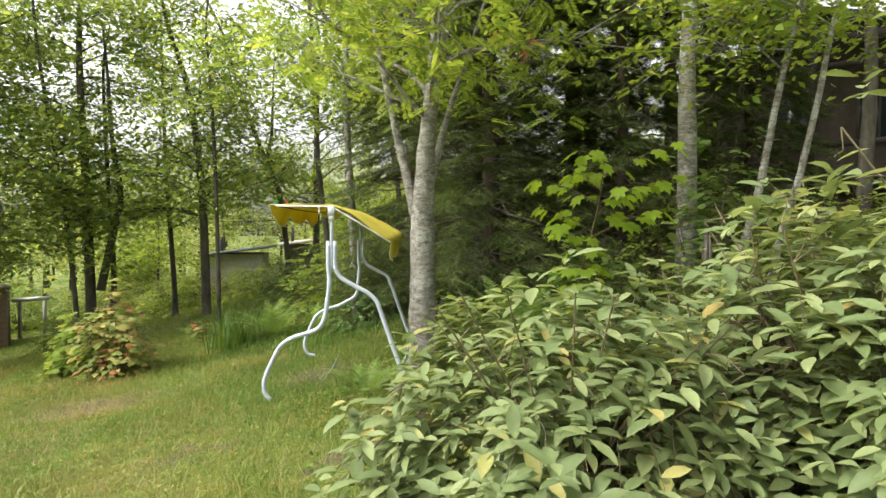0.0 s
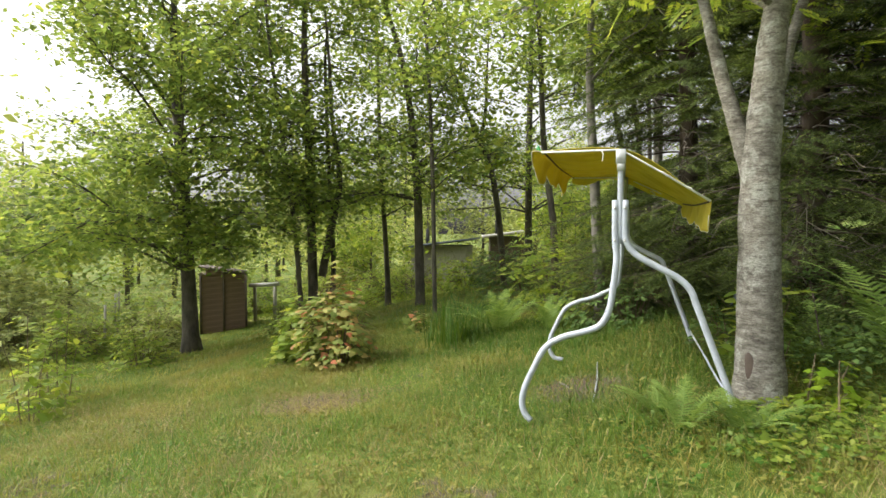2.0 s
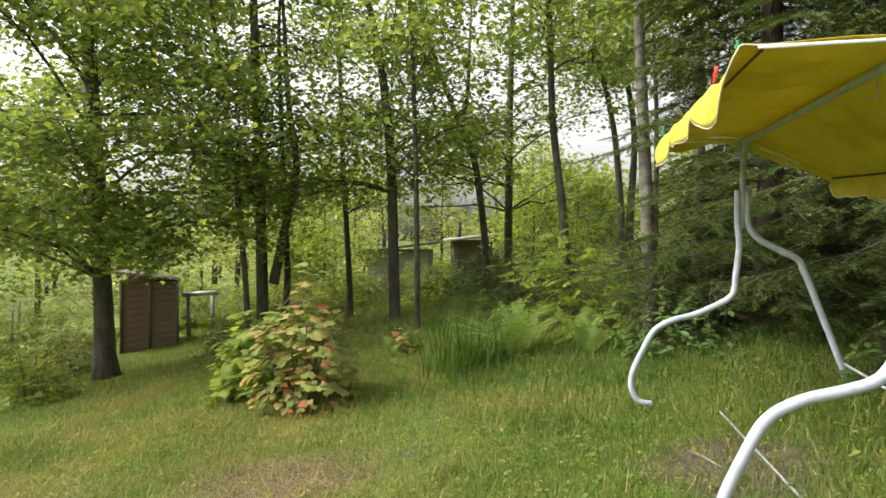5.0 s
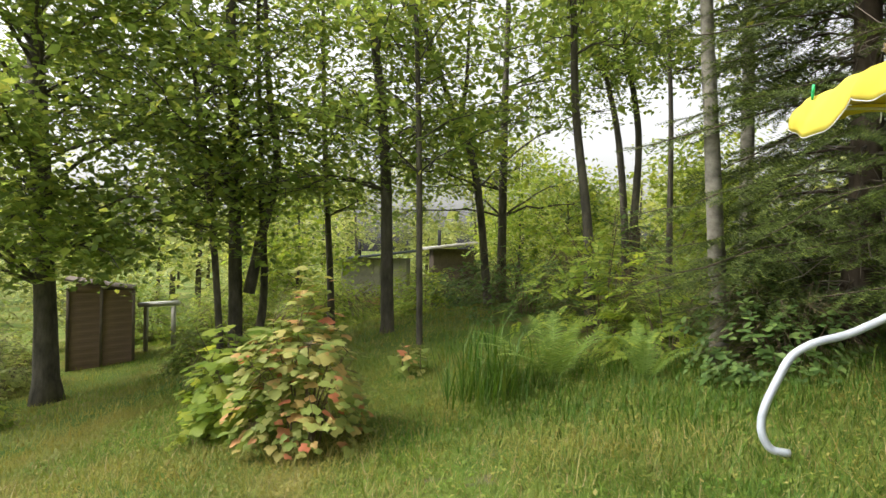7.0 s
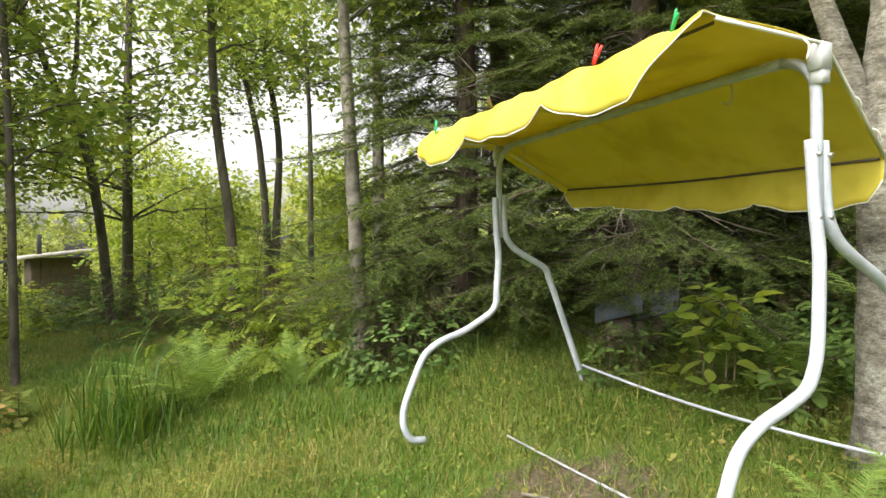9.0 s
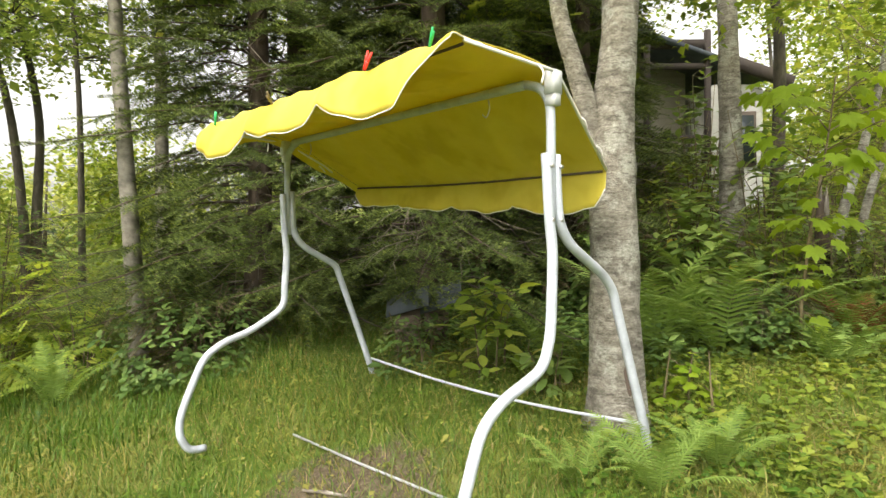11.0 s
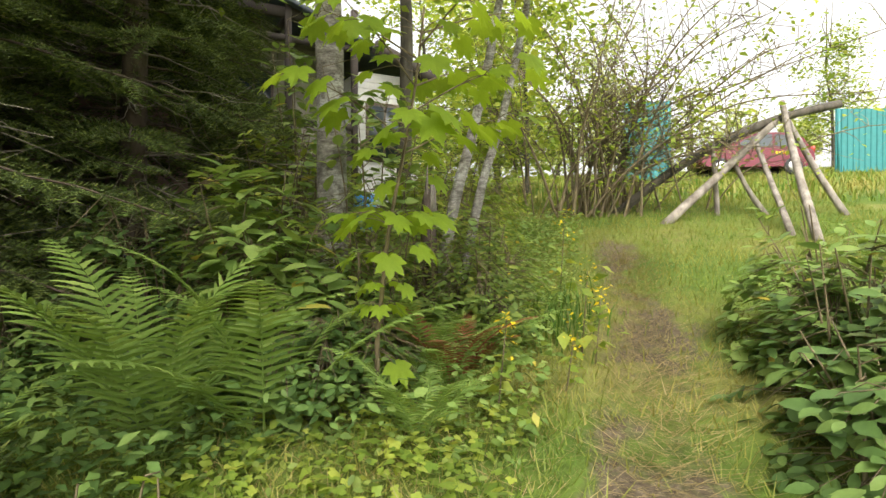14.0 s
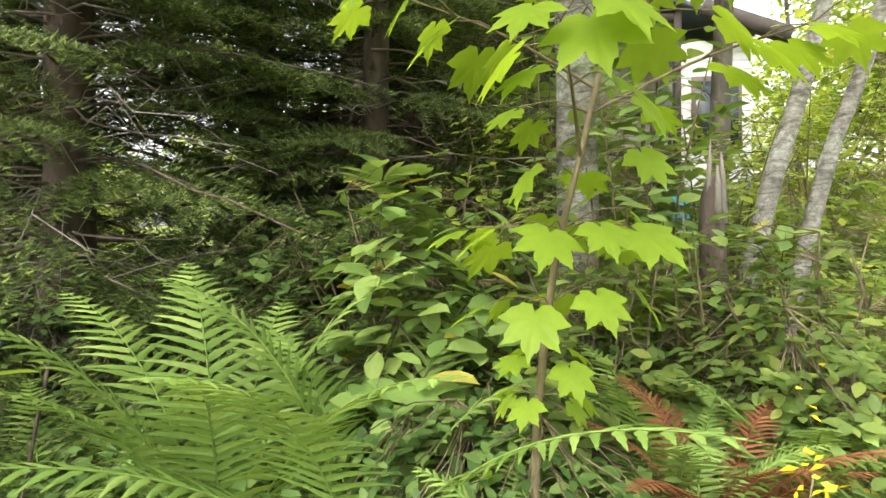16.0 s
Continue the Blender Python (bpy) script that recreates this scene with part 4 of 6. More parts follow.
for k, (x, y, z) in enumerate(((0.74, 4.95, 2.9), (0.82, 5.0, 3.02), (0.5, 5.1, 3.1))):
    bm = bmesh.new()
    rb = np.random.default_rng(800 + k)
    for _ in range(22):
        d = rb.normal(0, 0.028, 3)
        bmesh.ops.create_icosphere(bm, subdivisions=1, radius=0.006, matrix=Matrix.Translation((x + 0.12 + d[0], y - 5.575 + d[1], z + d[2])))
    tagged(part("berry_cluster", bm, BERRY, ROWAN, "small dark red berry cluster"), kind="stuff")
# trunks behind the footpath
tree("garden_tree", "grey trunk among undergrowth before the house", [(2.58, 5.92, 0.9), (2.58, 5.94, 2.3), (2.58, 5.97, 3.3)], 0.125, BARK_GREY, LEAF_TREE, 32, 6.5, 3.2, 1.4, 14, 160, 18, 0.1, group="trunks by the path")
tree("garden_tree", "thin leaning pale trunk beside the footpath", [(2.7, 5.2, 0.75), (2.74, 5.11, 1.31), (2.79, 5.01, 1.72), (2.83, 4.9, 2.24), (2.88, 4.8, 2.8)], 0.048, BARK_GREY, LEAF_LIGHT, 33, 5.5, 2.3, 1.2, 12, 200, 18, 0.075, group="trunks by the path")
tree("garden_tree", "thin leaning pale trunk beside the footpath", [(2.95, 5.1, 0.8), (3.0, 4.98, 1.44), (3.05, 4.86, 1.85), (3.12, 4.7, 2.6), (3.16, 4.62, 3.1)], 0.04, BARK_GREY, LEAF_LIGHT, 34, 5.5, 2.3, 1.2, 12, 200, 18, 0.075, group="trunks by the path")
tree("garden_tree", LT, [(4.54, 6.11, 1.5), (4.57, 6.08, 3.09), (4.56, 6.14, 3.91)], 0.085, BARK_DARK, LEAF_LIGHT, 35, 6.5, 3.2, 1.6, 14, 220, 20, 0.09, group="trunks by the path")

# broken stump in the undergrowth by the thin trunks
stump = thing("tree_stump", "tall broken brown rotten tree stump among leaves", "stump", (2.46, 5.2, float(ground_z(2.46, 5.2)) - 0.06))
rng = np.random.default_rng(37)
b = Buf()
hs = np.array([-0.08, 0.1, 0.3, 0.5, 0.72, 0.84, 0.92])
tube(b, np.stack([0.02 * np.sin(hs * 4), 0.015 * hs, hs], -1), [0.08, 0.06, 0.05, 0.048, 0.046, 0.035, 0.012], 12, 0.1, rng)
part("trunk", b, BARK_SPRUCE, stump)
for k in range(5):
    b = Buf()
    a = k * 1.3
    tube(b, [(0.03 * math.cos(a), 0.03 * math.sin(a), 0.74), (0.027 * math.cos(a), 0.027 * math.sin(a), 0.9), (0.02 * math.cos(a), 0.02 * math.sin(a), 0.96 + 0.05 * (k % 3))], [0.016, 0.012, 0.003], 5)
    part("splinter", b, LOG, stump)

# ---------------------------------------------------------------- spruces behind the swing
SP = "tall dark spruce with drooping boughs behind the swing"
for at, h, r, sd, n, reach in (((0.7, 7.85), 10, 0.14, 41, 135, 1.95), ((-0.3, 9.2), 10, 0.13, 42, 125, 1.9), ((1.9, 8.2), 11, 0.15, 43, 90, 1.9), ((0.7, 10.2), 11, 0.15, 44, 34, 2.2), ((2.7, 10.3), 11, 0.14, 45, 26, 2.1), ((3.4, 8.5), 10, 0.12, 46, 75, 1.7), ((2.3, 7.3), 9, 0.1, 47, 70, 1.25), ((4.8, 8.9), 10, 0.12, 48, 80, 1.4)):
    spruce(SP, at, h, r, sd, n, 0.3, reach)

# ---------------------------------------------------------------- shrubs and undergrowth
PB = "dense pale green honeysuckle bush with oval leaves"
shrub("honeysuckle_bush", PB, (0.55, 2.35), (1.0, 0.8, 1.2), LEAF_PALE, 51, 6480, 0.098, LANCE, 22, 6, "honeysuckle hedge")
shrub("honeysuckle_bush", PB, (1.65, 2.2), (0.75, 0.75, 1.5), LEAF_PALE, 52, 3800, 0.098, LANCE, 20, 6, "honeysuckle hedge")
shrub("honeysuckle_bush", PB, (1.4, 2.8), (0.5, 0.45, 1.12), LEAF_PALE, 50, 1500, 0.095, LANCE, 14, 6, "honeysuckle hedge")
shrub("honeysuckle_bush", PB, (1.9, 1.55), (0.9, 0.9, 2.2), LEAF_PALE, 53, 4400, 0.098, LANCE, 20, 6, "honeysuckle hedge")
shrub("honeysuckle_bush", "dark leafy bush leaning over the footpath", (1.7, 3.15), (0.6, 0.45, 0.75), LEAF_DARK, 56, 800, 0.09, OVAL, 14, 6, "honeysuckle hedge", fill=0.25)
shrub("honeysuckle_bush", "dark leafy bush leaning over the footpath", (1.1, 3.25), (0.5, 0.4, 0.55), LEAF_DARK, 55, 760, 0.08, OVAL, 14, 6, "honeysuckle hedge")
shrub("honeysuckle_bush", "leafy green bush leaning over the footpath", (2.3, 3.05), (0.75, 0.55, 0.8), LEAF_HAZEL, 54, 1300, 0.08, OVAL, 16, 6, "honeysuckle hedge")
shrub("guelder_rose", "guelder rose bush with reddening lobed leaves", (-4.66, 8.4), (0.52, 0.5, 1.12), LEAF_AUTUMN, 61, 800, 0.088, LOBED, 14, 4, stem_r=0.009, lift=0.26)
shrub("guelder_rose", "green lobed shrub behind the reddening bush", (-5.4, 8.9), (0.7, 0.6, 1.05), LEAF_LIGHT, 62, 800, 0.11, LOBED, 10, 4)
shrub("rowan_sapling", "low rowan thicket with light green leaves", (-2.1, 10.8), (1.0, 0.9, 1.55), LEAF_LIGHT, 63, 420, 0.24, PINNATE, 14, 4, "saplings")
shrub("rowan_sapling", "low rowan thicket with light green leaves", (-1.6, 9.9), (0.8, 0.7, 1.15), LEAF_LIGHT, 64, 300, 0.22, PINNATE, 12, 4, "saplings")
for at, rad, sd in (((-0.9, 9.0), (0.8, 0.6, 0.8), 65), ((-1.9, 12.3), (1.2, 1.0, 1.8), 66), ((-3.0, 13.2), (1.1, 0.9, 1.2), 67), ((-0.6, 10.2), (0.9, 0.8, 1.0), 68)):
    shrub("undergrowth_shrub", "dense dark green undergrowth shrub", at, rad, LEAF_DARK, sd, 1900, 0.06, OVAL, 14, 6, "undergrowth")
for at, rad, sd, m in (((1.7, 6.5), (0.75, 0.6, 1.0), 71, LEAF_DARK), ((2.0, 5.4), (0.6, 0.5, 0.85), 72, LEAF_TREE), ((2.75, 6.5), (0.9, 0.8, 1.45), 73, LEAF_LIGHT), ((3.3, 5.6), (0.8, 0.6, 1.15), 74, LEAF_LIGHT),
                       ((4.3, 5.5), (0.9, 0.7, 1.3), 75, LEAF_LIGHT), ((5.4, 5.7), (0.9, 0.8, 1.5), 76, LEAF_LIGHT), ((4.6, 7.2), (1.0, 0.8, 1.5), 69, LEAF_TREE), ((1.25, 7.1), (0.8, 0.5, 0.45), 77, LEAF_DARK)):
    shrub("undergrowth_shrub", "leafy green undergrowth shrub beside the path", at, rad, m, sd, 1700, 0.06, OVAL, 14, 6, "undergrowth")
shrub("hazel_sapling", "tall broad-leaved hazel sapling before the house", (3.7, 6.9), (0.7, 0.6, 2.0), LEAF_HAZEL, 57, 600, 0.11, OVAL, 6, 4, "saplings")
shrub("hazel_sapling", "broad-leaved hazel sapling in the undergrowth", (1.5, 5.75), (0.5, 0.5, 1.15), LEAF_HAZEL, 78, 900, 0.115, OVAL, 5, 4, "saplings")
shrub("hazel_sapling", "tall broad-leaved hazel sapling beside the path", (2.65, 5.65), (0.5, 0.45, 1.9), LEAF_HAZEL, 59, 420, 0.11, OVAL, 5, 4, "saplings")
shrub("hazel_sapling", "slim hazel sapling before the veranda", (2.95, 6.35), (0.5, 0.45, 2.3), LEAF_HAZEL, 60, 420, 0.11, OVAL, 5, 4, "saplings")
shrub("undergrowth_shrub", "low dark ground cover before the leaning sheets", (-0.02, 7.25), (0.4, 0.22, 0.42), LEAF_DARK, 58, 420, 0.055, OVAL, 8, 6, "undergrowth")
shrub("hazel_sapling", "broad-leaved sapling beside the rowan", (0.05, 6.6), (0.28, 0.28, 0.85), LEAF_LIGHT, 70, 110, 0.12, OVAL, 4, 4, "saplings")

shrub("guelder_rose", "low guelder rose seedling with red leaves", (-4.2, 10.2), (0.22, 0.2, 0.4), LEAF_AUTUMN, 56, 44, 0.1, LOBED, 3, 4)
shrub("currant_seedling", "small yellow-green lobed seedling by the rowan", (0.2, 5.35), (0.16, 0.16, 0.42), LEAF_MAPLE, 79, 60, 0.06, LOBED, 3, 4, "saplings")
shrub("rowan_sapling", "thin leggy sapling with few leaves beside the lawn", (-7.3, 6.1), (0.5, 0.45, 1.3), LEAF_LIGHT, 87, 190, 0.11, OVAL, 4, 4, "saplings")
shrub("rowan_sapling", "thin leggy sapling with few leaves beside the lawn", (-7.9, 6.9), (0.5, 0.5, 1.5), LEAF_LIGHT, 88, 190, 0.1, OVAL, 4, 4, "saplings")
shrub("hazel_sapling", "low broad-leaved seedling beside the rowan trunk", (0.0, 6.1), (0.22, 0.2, 0.42), LEAF_HAZEL, 89, 56, 0.13, OVAL, 3, 4, "saplings")
shrub("undergrowth_shrub", "low dense small-leaved ground cover below the hazel", (1.5, 5.35), (0.6, 0.45, 0.5), LEAF_DARK, 90, 2200, 0.042, OVAL, 14, 6, "undergrowth")
shrub("hazel_sapling", "broad-leaved sapling growing around the broken stump", (2.25, 5.1), (0.35, 0.35, 0.85), LEAF_HAZEL, 94, 420, 0.085, OVAL, 5, 4, "saplings")
shrub("undergrowth_shrub", "pale small-leaved bush beside the footpath", (2.35, 4.85), (0.55, 0.4, 0.75), LEAF_TREE, 91, 2400, 0.045, OVAL, 14, 6, "undergrowth")
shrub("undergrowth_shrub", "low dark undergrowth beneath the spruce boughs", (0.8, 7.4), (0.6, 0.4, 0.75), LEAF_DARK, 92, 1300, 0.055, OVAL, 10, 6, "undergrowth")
# ferns
for at, L, sd, n in (((0.8, 5.8), 1.08, 81, 9), ((1.05, 5.47), 0.98, 82, 8), ((0.45, 6.4), 0.75, 83, 5), ((1.13, 4.84), 0.5, 92, 6), ((1.55, 4.85), 0.5, 93, 6), ((1.75, 5.0), 0.6, 84, 8), ((-2.7, 9.5), 0.8, 85, 11), ((-1.95, 9.2), 0.62, 86, 7), ((2.2, 6.9), 0.85, 88, 8), ((-0.3, 5.0), 0.38, 89, 7), ((-0.62, 5.12), 0.42, 94, 8), ((-0.72, 5.42), 0.3, 95, 7), ((0.25, 6.75), 0.6, 96, 6), ((1.6, 6.3), 0.7, 80, 6), ((2.0, 4.75), 0.5, 79, 7)):
    fern("bright green fern with arching fronds", at, L, sd, n, lean=(0.06, 0.55) if L > 1 else (0.15, 0.8))
fern("low rust-brown withered fern", (1.68, 4.86), 0.48, 90, 8, RUSTY)


# ---------------------------------------------------------------- maple sapling
def maple_sapling():
    rng = np.random.default_rng(7)
    at = (1.26, 5.06)
    z0 = float(ground_z(*at))
    root = thing("maple_sapling", "maple sapling with broad bright green leaves", "sapling", (*at, z0))
    w = Buf()
    stem = smooth_line([(0, 0, -0.05), (-0.02, 0.0, 0.3), (-0.03, -0.03, 0.55), (0.0, -0.05, 0.8), (0.06, -0.08, 1.05), (0.13, -0.12, 1.4), (0.17, -0.15, 1.75)], 6)
    tube(w, stem, np.linspace(0.012, 0.005, len(stem)), 7)
    leaf = Buf()
    leaf.put(*MAPLE, np.zeros((1, 3)), np.array([[1.0, 0, 0]]), np.array([[0, 1.0, 0]]), np.array([[0, 0, 1.0]]))
    me = leaf.mesh("leaf")
    me.materials.append(LEAF_MAPLE)
    part("stem", w, STEM, root)

    def leafed(at_point, a, reach, size):
        e = at_point + np.array([math.cos(a) * reach, math.sin(a) * reach, rng.uniform(0.0, 0.35) * reach])
        t = Buf()
        tube(t, smooth_line([at_point, (at_point + e) / 2 + np.array([0, 0, 0.12 * reach]), e], 3), 0.0017, 4, cap=False)
        part("leaf_stalk", t, STEM, root)
        d = np.array([math.cos(a), math.sin(a), rng.uniform(-1.3, -0.35)])
        X, Y, Z = axes(d, np.array([math.cos(a) * 0.85 + rng.normal(0, 0.25), math.sin(a) * 0.85 + rng.normal(0, 0.25), 0.8]))
        s = size * rng.uniform(0.75, 1.2)
        ob = new("leaf", me)
        ob.parent = root
        ob.matrix_local = Matrix(((X[0] * s, Y[0] * s, Z[0] * s, e[0]), (X[1] * s, Y[1] * s, Z[1] * s, e[1]), (X[2] * s, Y[2] * s, Z[2] * s, e[2]), (0, 0, 0, 1)))

    # small leaves low down, then whorls of broader ones
    for f, n, reach, size in ((0.16, 3, 0.09, 0.09), (0.3, 5, 0.08, 0.065), (0.36, 4, 0.09, 0.075), (0.43, 6, 0.16, 0.095), (0.5, 7, 0.19, 0.1), (0.55, 5, 0.15, 0.09), (0.62, 3, 0.14, 0.085), (0.7, 4, 0.18, 0.1), (0.8, 4, 0.2, 0.105), (0.88, 5, 0.2, 0.105), (0.96, 4, 0.18, 0.105)):
        k = int(f * (len(stem) - 1))
        a0 = rng.uniform(0, 6.28)
        for i in range(n):
            leafed(stem[k], a0 + i * 6.28 / n + rng.uniform(-0.4, 0.4), reach * rng.uniform(0.7, 1.2), size)
    # side twigs that carry leaves of their own
    for f, az, length in ((0.72, -41, 0.5), (0.8, -75, 0.42), (0.86, -20, 0.55), (0.74, 140, 0.42), (0.84, 165, 0.45), (0.9, 110, 0.4), (0.93, -120, 0.45), (0.97, -45, 0.55), (0.66, -150, 0.3)):
        k = int(f * (len(stem) - 1))
        a = radians(az)
        q = smooth_line([stem[k], stem[k] + np.array([math.cos(a) * length * 0.5, math.sin(a) * length * 0.5, 0.12]), stem[k] + np.array([math.cos(a) * length, math.sin(a) * length, 0.2])], 4)
        t = Buf()
        tube(t, q, np.linspace(0.005, 0.002, len(q)), 5, cap=False)
        part("twig", t, STEM, root)
        for j in (4, 6, 8):
            for sg in (-1, 1):
                leafed(q[j], a + sg * rng.uniform(0.3, 1.3), rng.uniform(0.06, 0.13), 0.108)


maple_sapling()

# ---------------------------------------------------------------- hazel clump and propping logs by the drive
clump = thing("hazel_clump", "many-stemmed bare-limbed hazel clump leaning over", "tree", (7.0, 4.3, float(ground_z(7.0, 4.3))))
rng = np.random.default_rng(91)
lv = Buf()
spots = []
for i in range(60):
    w = Buf()
    a = rng.uniform(0, 6.28)
    b = np.array([rng.normal(0, 0.25), rng.normal(-0.15, 0.42), -0.05])
    lean = rng.uniform(0.15, 0.9)
    if i < 24:
        d = np.array([rng.uniform(-0.5, 0.2), -rng.uniform(0.5, 1.5), rng.uniform(0.5, 1.25)])
    else:
        d = np.array([math.cos(a) * lean, math.sin(a) * lean, rng.uniform(0.9, 1.9)])
    L = rng.uniform(1.2, 2.5)
    out = np.array([d[0], d[1], 0.0])
    q = smooth_line([b, b + d * L * 0.33 - out * 0.12 * L + np.array([0, 0, 0.2]) + rng.normal(0, 0.05, 3), b + d * L * 0.66 + rng.normal(0, 0.12, 3) + np.array([0, 0, 0.1]), b + d * L + out * 0.15 + rng.normal(0, 0.15, 3) - np.array([0, 0, 0.15 * L])], 5)
    tube(w, q, np.linspace(rng.uniform(0.01, 0.026), 0.004, len(q)), 6, cap=False)
    for k in range(4, len(q)):
        for _ in range(2):
            e = q[k] + rng.normal(0, 0.3, 3) + np.array([0, 0, 0.1])
            tube(w, [q[k], (q[k] + e) / 2 + rng.normal(0, 0.05, 3), e], [0.006, 0.004, 0.002], 3, cap=False)
            spots.append(e)
    tagged(part("stem", w, STEM, clump), kind="stuff")
spots = np.array(spots)
pos = np.repeat(spots, 3, 0) + rng.normal(0, 0.16, (len(spots) * 3, 3))
scatter_leaves(lv, QUAD, pos, rng, 0.065)
tagged(part("foliage", lv, LEAF_LIGHT, clump, "sparse small yellow-green leaves"), kind="stuff")

LOGS = "weathered grey log propping up the leaning hazel"
for pts, r in (([(6.21, 3.5, 1.22), (6.55, 2.85, 1.8), (6.95, 2.1, 2.52)], 0.05), ([(5.22, 2.2, 1.0), (6.1, 2.15, 1.85), (6.98, 2.06, 2.72)], 0.045), ([(5.54, 2.33, 1.08), (6.2, 2.36, 1.65), (6.86, 2.38, 2.24)], 0.034),
               ([(6.75, 2.82, 1.3), (6.72, 2.85, 1.7), (6.7, 2.89, 2.2)], 0.032), ([(6.69, 1.46, 1.3), (6.85, 1.75, 1.9), (6.98, 2.03, 2.56)], 0.04), ([(6.78, 2.26, 1.3), (6.79, 2.45, 1.6), (6.79, 2.62, 1.95)], 0.032)):
    p = np.array(pts)
    z0 = float(ground_z(p[0][0], p[0][1]))
    p[0][2] = z0 - 0.03
    g = thing("prop_log", LOGS, "log", (p[0][0], p[0][1], z0), "propping logs")
    b = Buf()
    q = smooth_line(p - np.array([p[0][0], p[0][1], z0]), 5)
    tube(b, q, r * np.linspace(1.1, 0.8, len(q)), 9, 0.05, rng)
    part("wood", b, LOG, g)
g = thing("prop_log", "thick fallen dark trunk resting on the props", "log", (7.0, 4.1, float(ground_z(7.0, 4.1))), "propping logs")
b = Buf()
q = smooth_line([(0.0, -0.05, -0.05), (-0.05, -0.6, 0.4), (-0.1, -1.25, 0.82), (-0.05, -2.0, 1.13), (0.1, -2.7, 1.3)], 6)
tube(b, q, np.linspace(0.06, 0.05, len(q)), 9, 0.06, rng)
part("wood", b, BARK_DARK, g)

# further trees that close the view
for i, (at, h, m, lo) in enumerate((((-9.5, 19.5), 4, LEAF_LIGHT, 0.8), ((-12.5, 22), 5, LEAF_HAZED, 0.8), ((-3.4, 22.5), 4, LEAF_LIGHT, 0.8), ((-2, 21), 3.0, LEAF_LIGHT, 0.6), ((1.5, 19.5), 3.2, LEAF_LIGHT, 0.6), ((-15.5, 18.5), 4, LEAF_HAZED, 0.6), ((-19, 16), 5.5, LEAF_LIGHT, 0.6), ((-17.4, 12.5), 4.6, LEAF_HAZED, 0.4), ((-20.7, 14.1), 6.6, LEAF_HAZED, 0.5), ((-19.6, 11.2), 7, LEAF_LIGHT, 0.4), ((-22.5, 11.0), 9, LEAF_HAZED, 0.6),
                                   ((-23.0, 13), 8, LEAF_HAZED, 0.6), ((-10.8, 29), 6, LEAF_HAZED, 0.5), ((-8.2, 30), 6.5, LEAF_HAZED, 0.5), ((-5.6, 30.5), 6, LEAF_HAZED, 0.5), ((-3.4, 28), 5.5, LEAF_HAZED, 0.5), ((4, 15), 7, LEAF_TREE, 1.0), ((6.5, 13.5), 7, LEAF_TREE, 1.0), ((12, 12.5), 6, LEAF_LIGHT, 1.0), ((15, 9), 6, LEAF_LIGHT, 0.9), ((12.5, 6.6), 5, LEAF_LIGHT, 0.7), ((10.2, 5.6), 3.6, LEAF_LIGHT, 0.6), ((28, -5.5), 6, LEAF_LIGHT, 0.8), ((27, 4), 6, LEAF_HAZED, 0.8))):
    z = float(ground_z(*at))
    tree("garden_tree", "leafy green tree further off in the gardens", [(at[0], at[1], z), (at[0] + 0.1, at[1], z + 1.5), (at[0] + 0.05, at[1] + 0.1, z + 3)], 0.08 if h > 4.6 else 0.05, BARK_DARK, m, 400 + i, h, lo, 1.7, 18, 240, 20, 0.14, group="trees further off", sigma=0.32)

# ---------------------------------------------------------------- outhouse
def outhouse():
    root = thing("outhouse", "narrow brown plank outhouse with slanting roof", "shed", (-12.25, 15.5, float(ground_z(-12.25, 15.5)) - 0.1), turn=38)
    W, D = 1.2, 1.15
    b = Buf()
    box(b, (0, 0, 0.85), (W - 0.06, D - 0.06, 1.7))
    part("core", b, DARK_WOOD, root)
    n = 11
    pb = Buf()
    box(pb, (0, 0, 0), (W * 0.47, 0.02, 0.15))
    me = pb.mesh("plank", False)
    me.materials.append(BOARD_BROWN)
    for i in range(n):
        for x in (-W * 0.255, W * 0.255):
            p = part("plank", me, None, root)
            p.location = (x, -D / 2 - 0.006 * (i % 2), 0.09 + i * 0.155)
    sb = Buf()
    box(sb, (0, 0, 0), (0.02, D, 0.15))
    ms = sb.mesh("plank", False)
    ms.materials.append(BOARD_BROWN)
    for i in range(n):
        for x in (-W / 2, W / 2):
            p = part("plank", ms, None, root)
            p.location = (x, 0, 0.09 + i * 0.155)
    for x in (-W / 2, 0.0, W / 2):
        b = Buf()
        box(b, (x, -D / 2 - 0.03, 0.88), (0.06, 0.04, 1.78))
        part("corner_post", b, DARK_WOOD, root)
    b = Buf()
    box(b, (-0.24, -D / 2 - 0.005, 1.76), (0.45, 0.02, 0.2))
    part("gable_board", b, BOARD_BROWN, root)
    b = Buf()
    box(b, (0, 0, 1.83), (W + 0.14, D + 0.16, 0.035), 0, (0, 10))
    part("roof", b, DARK_WOOD, root)


outhouse()
beam = thing("white_pipe", "long white pipe lying on trestles", "pipe", (-11.4, 16.3, float(ground_z(-11.4, 16.3))))
b = Buf()
tube(b, [(-0.55, 0, 1.05), (0.4, 0.1, 1.12)], 0.06, 10)
part("pipe", b, WHITE_BOARD, beam)
for x in (-0.4, 0.3):
    b = Buf()
    box(b, (x, 0.05, 0.5), (0.08, 0.08, 1.08))
    part("trestle", b, GREY_WOOD, beam)


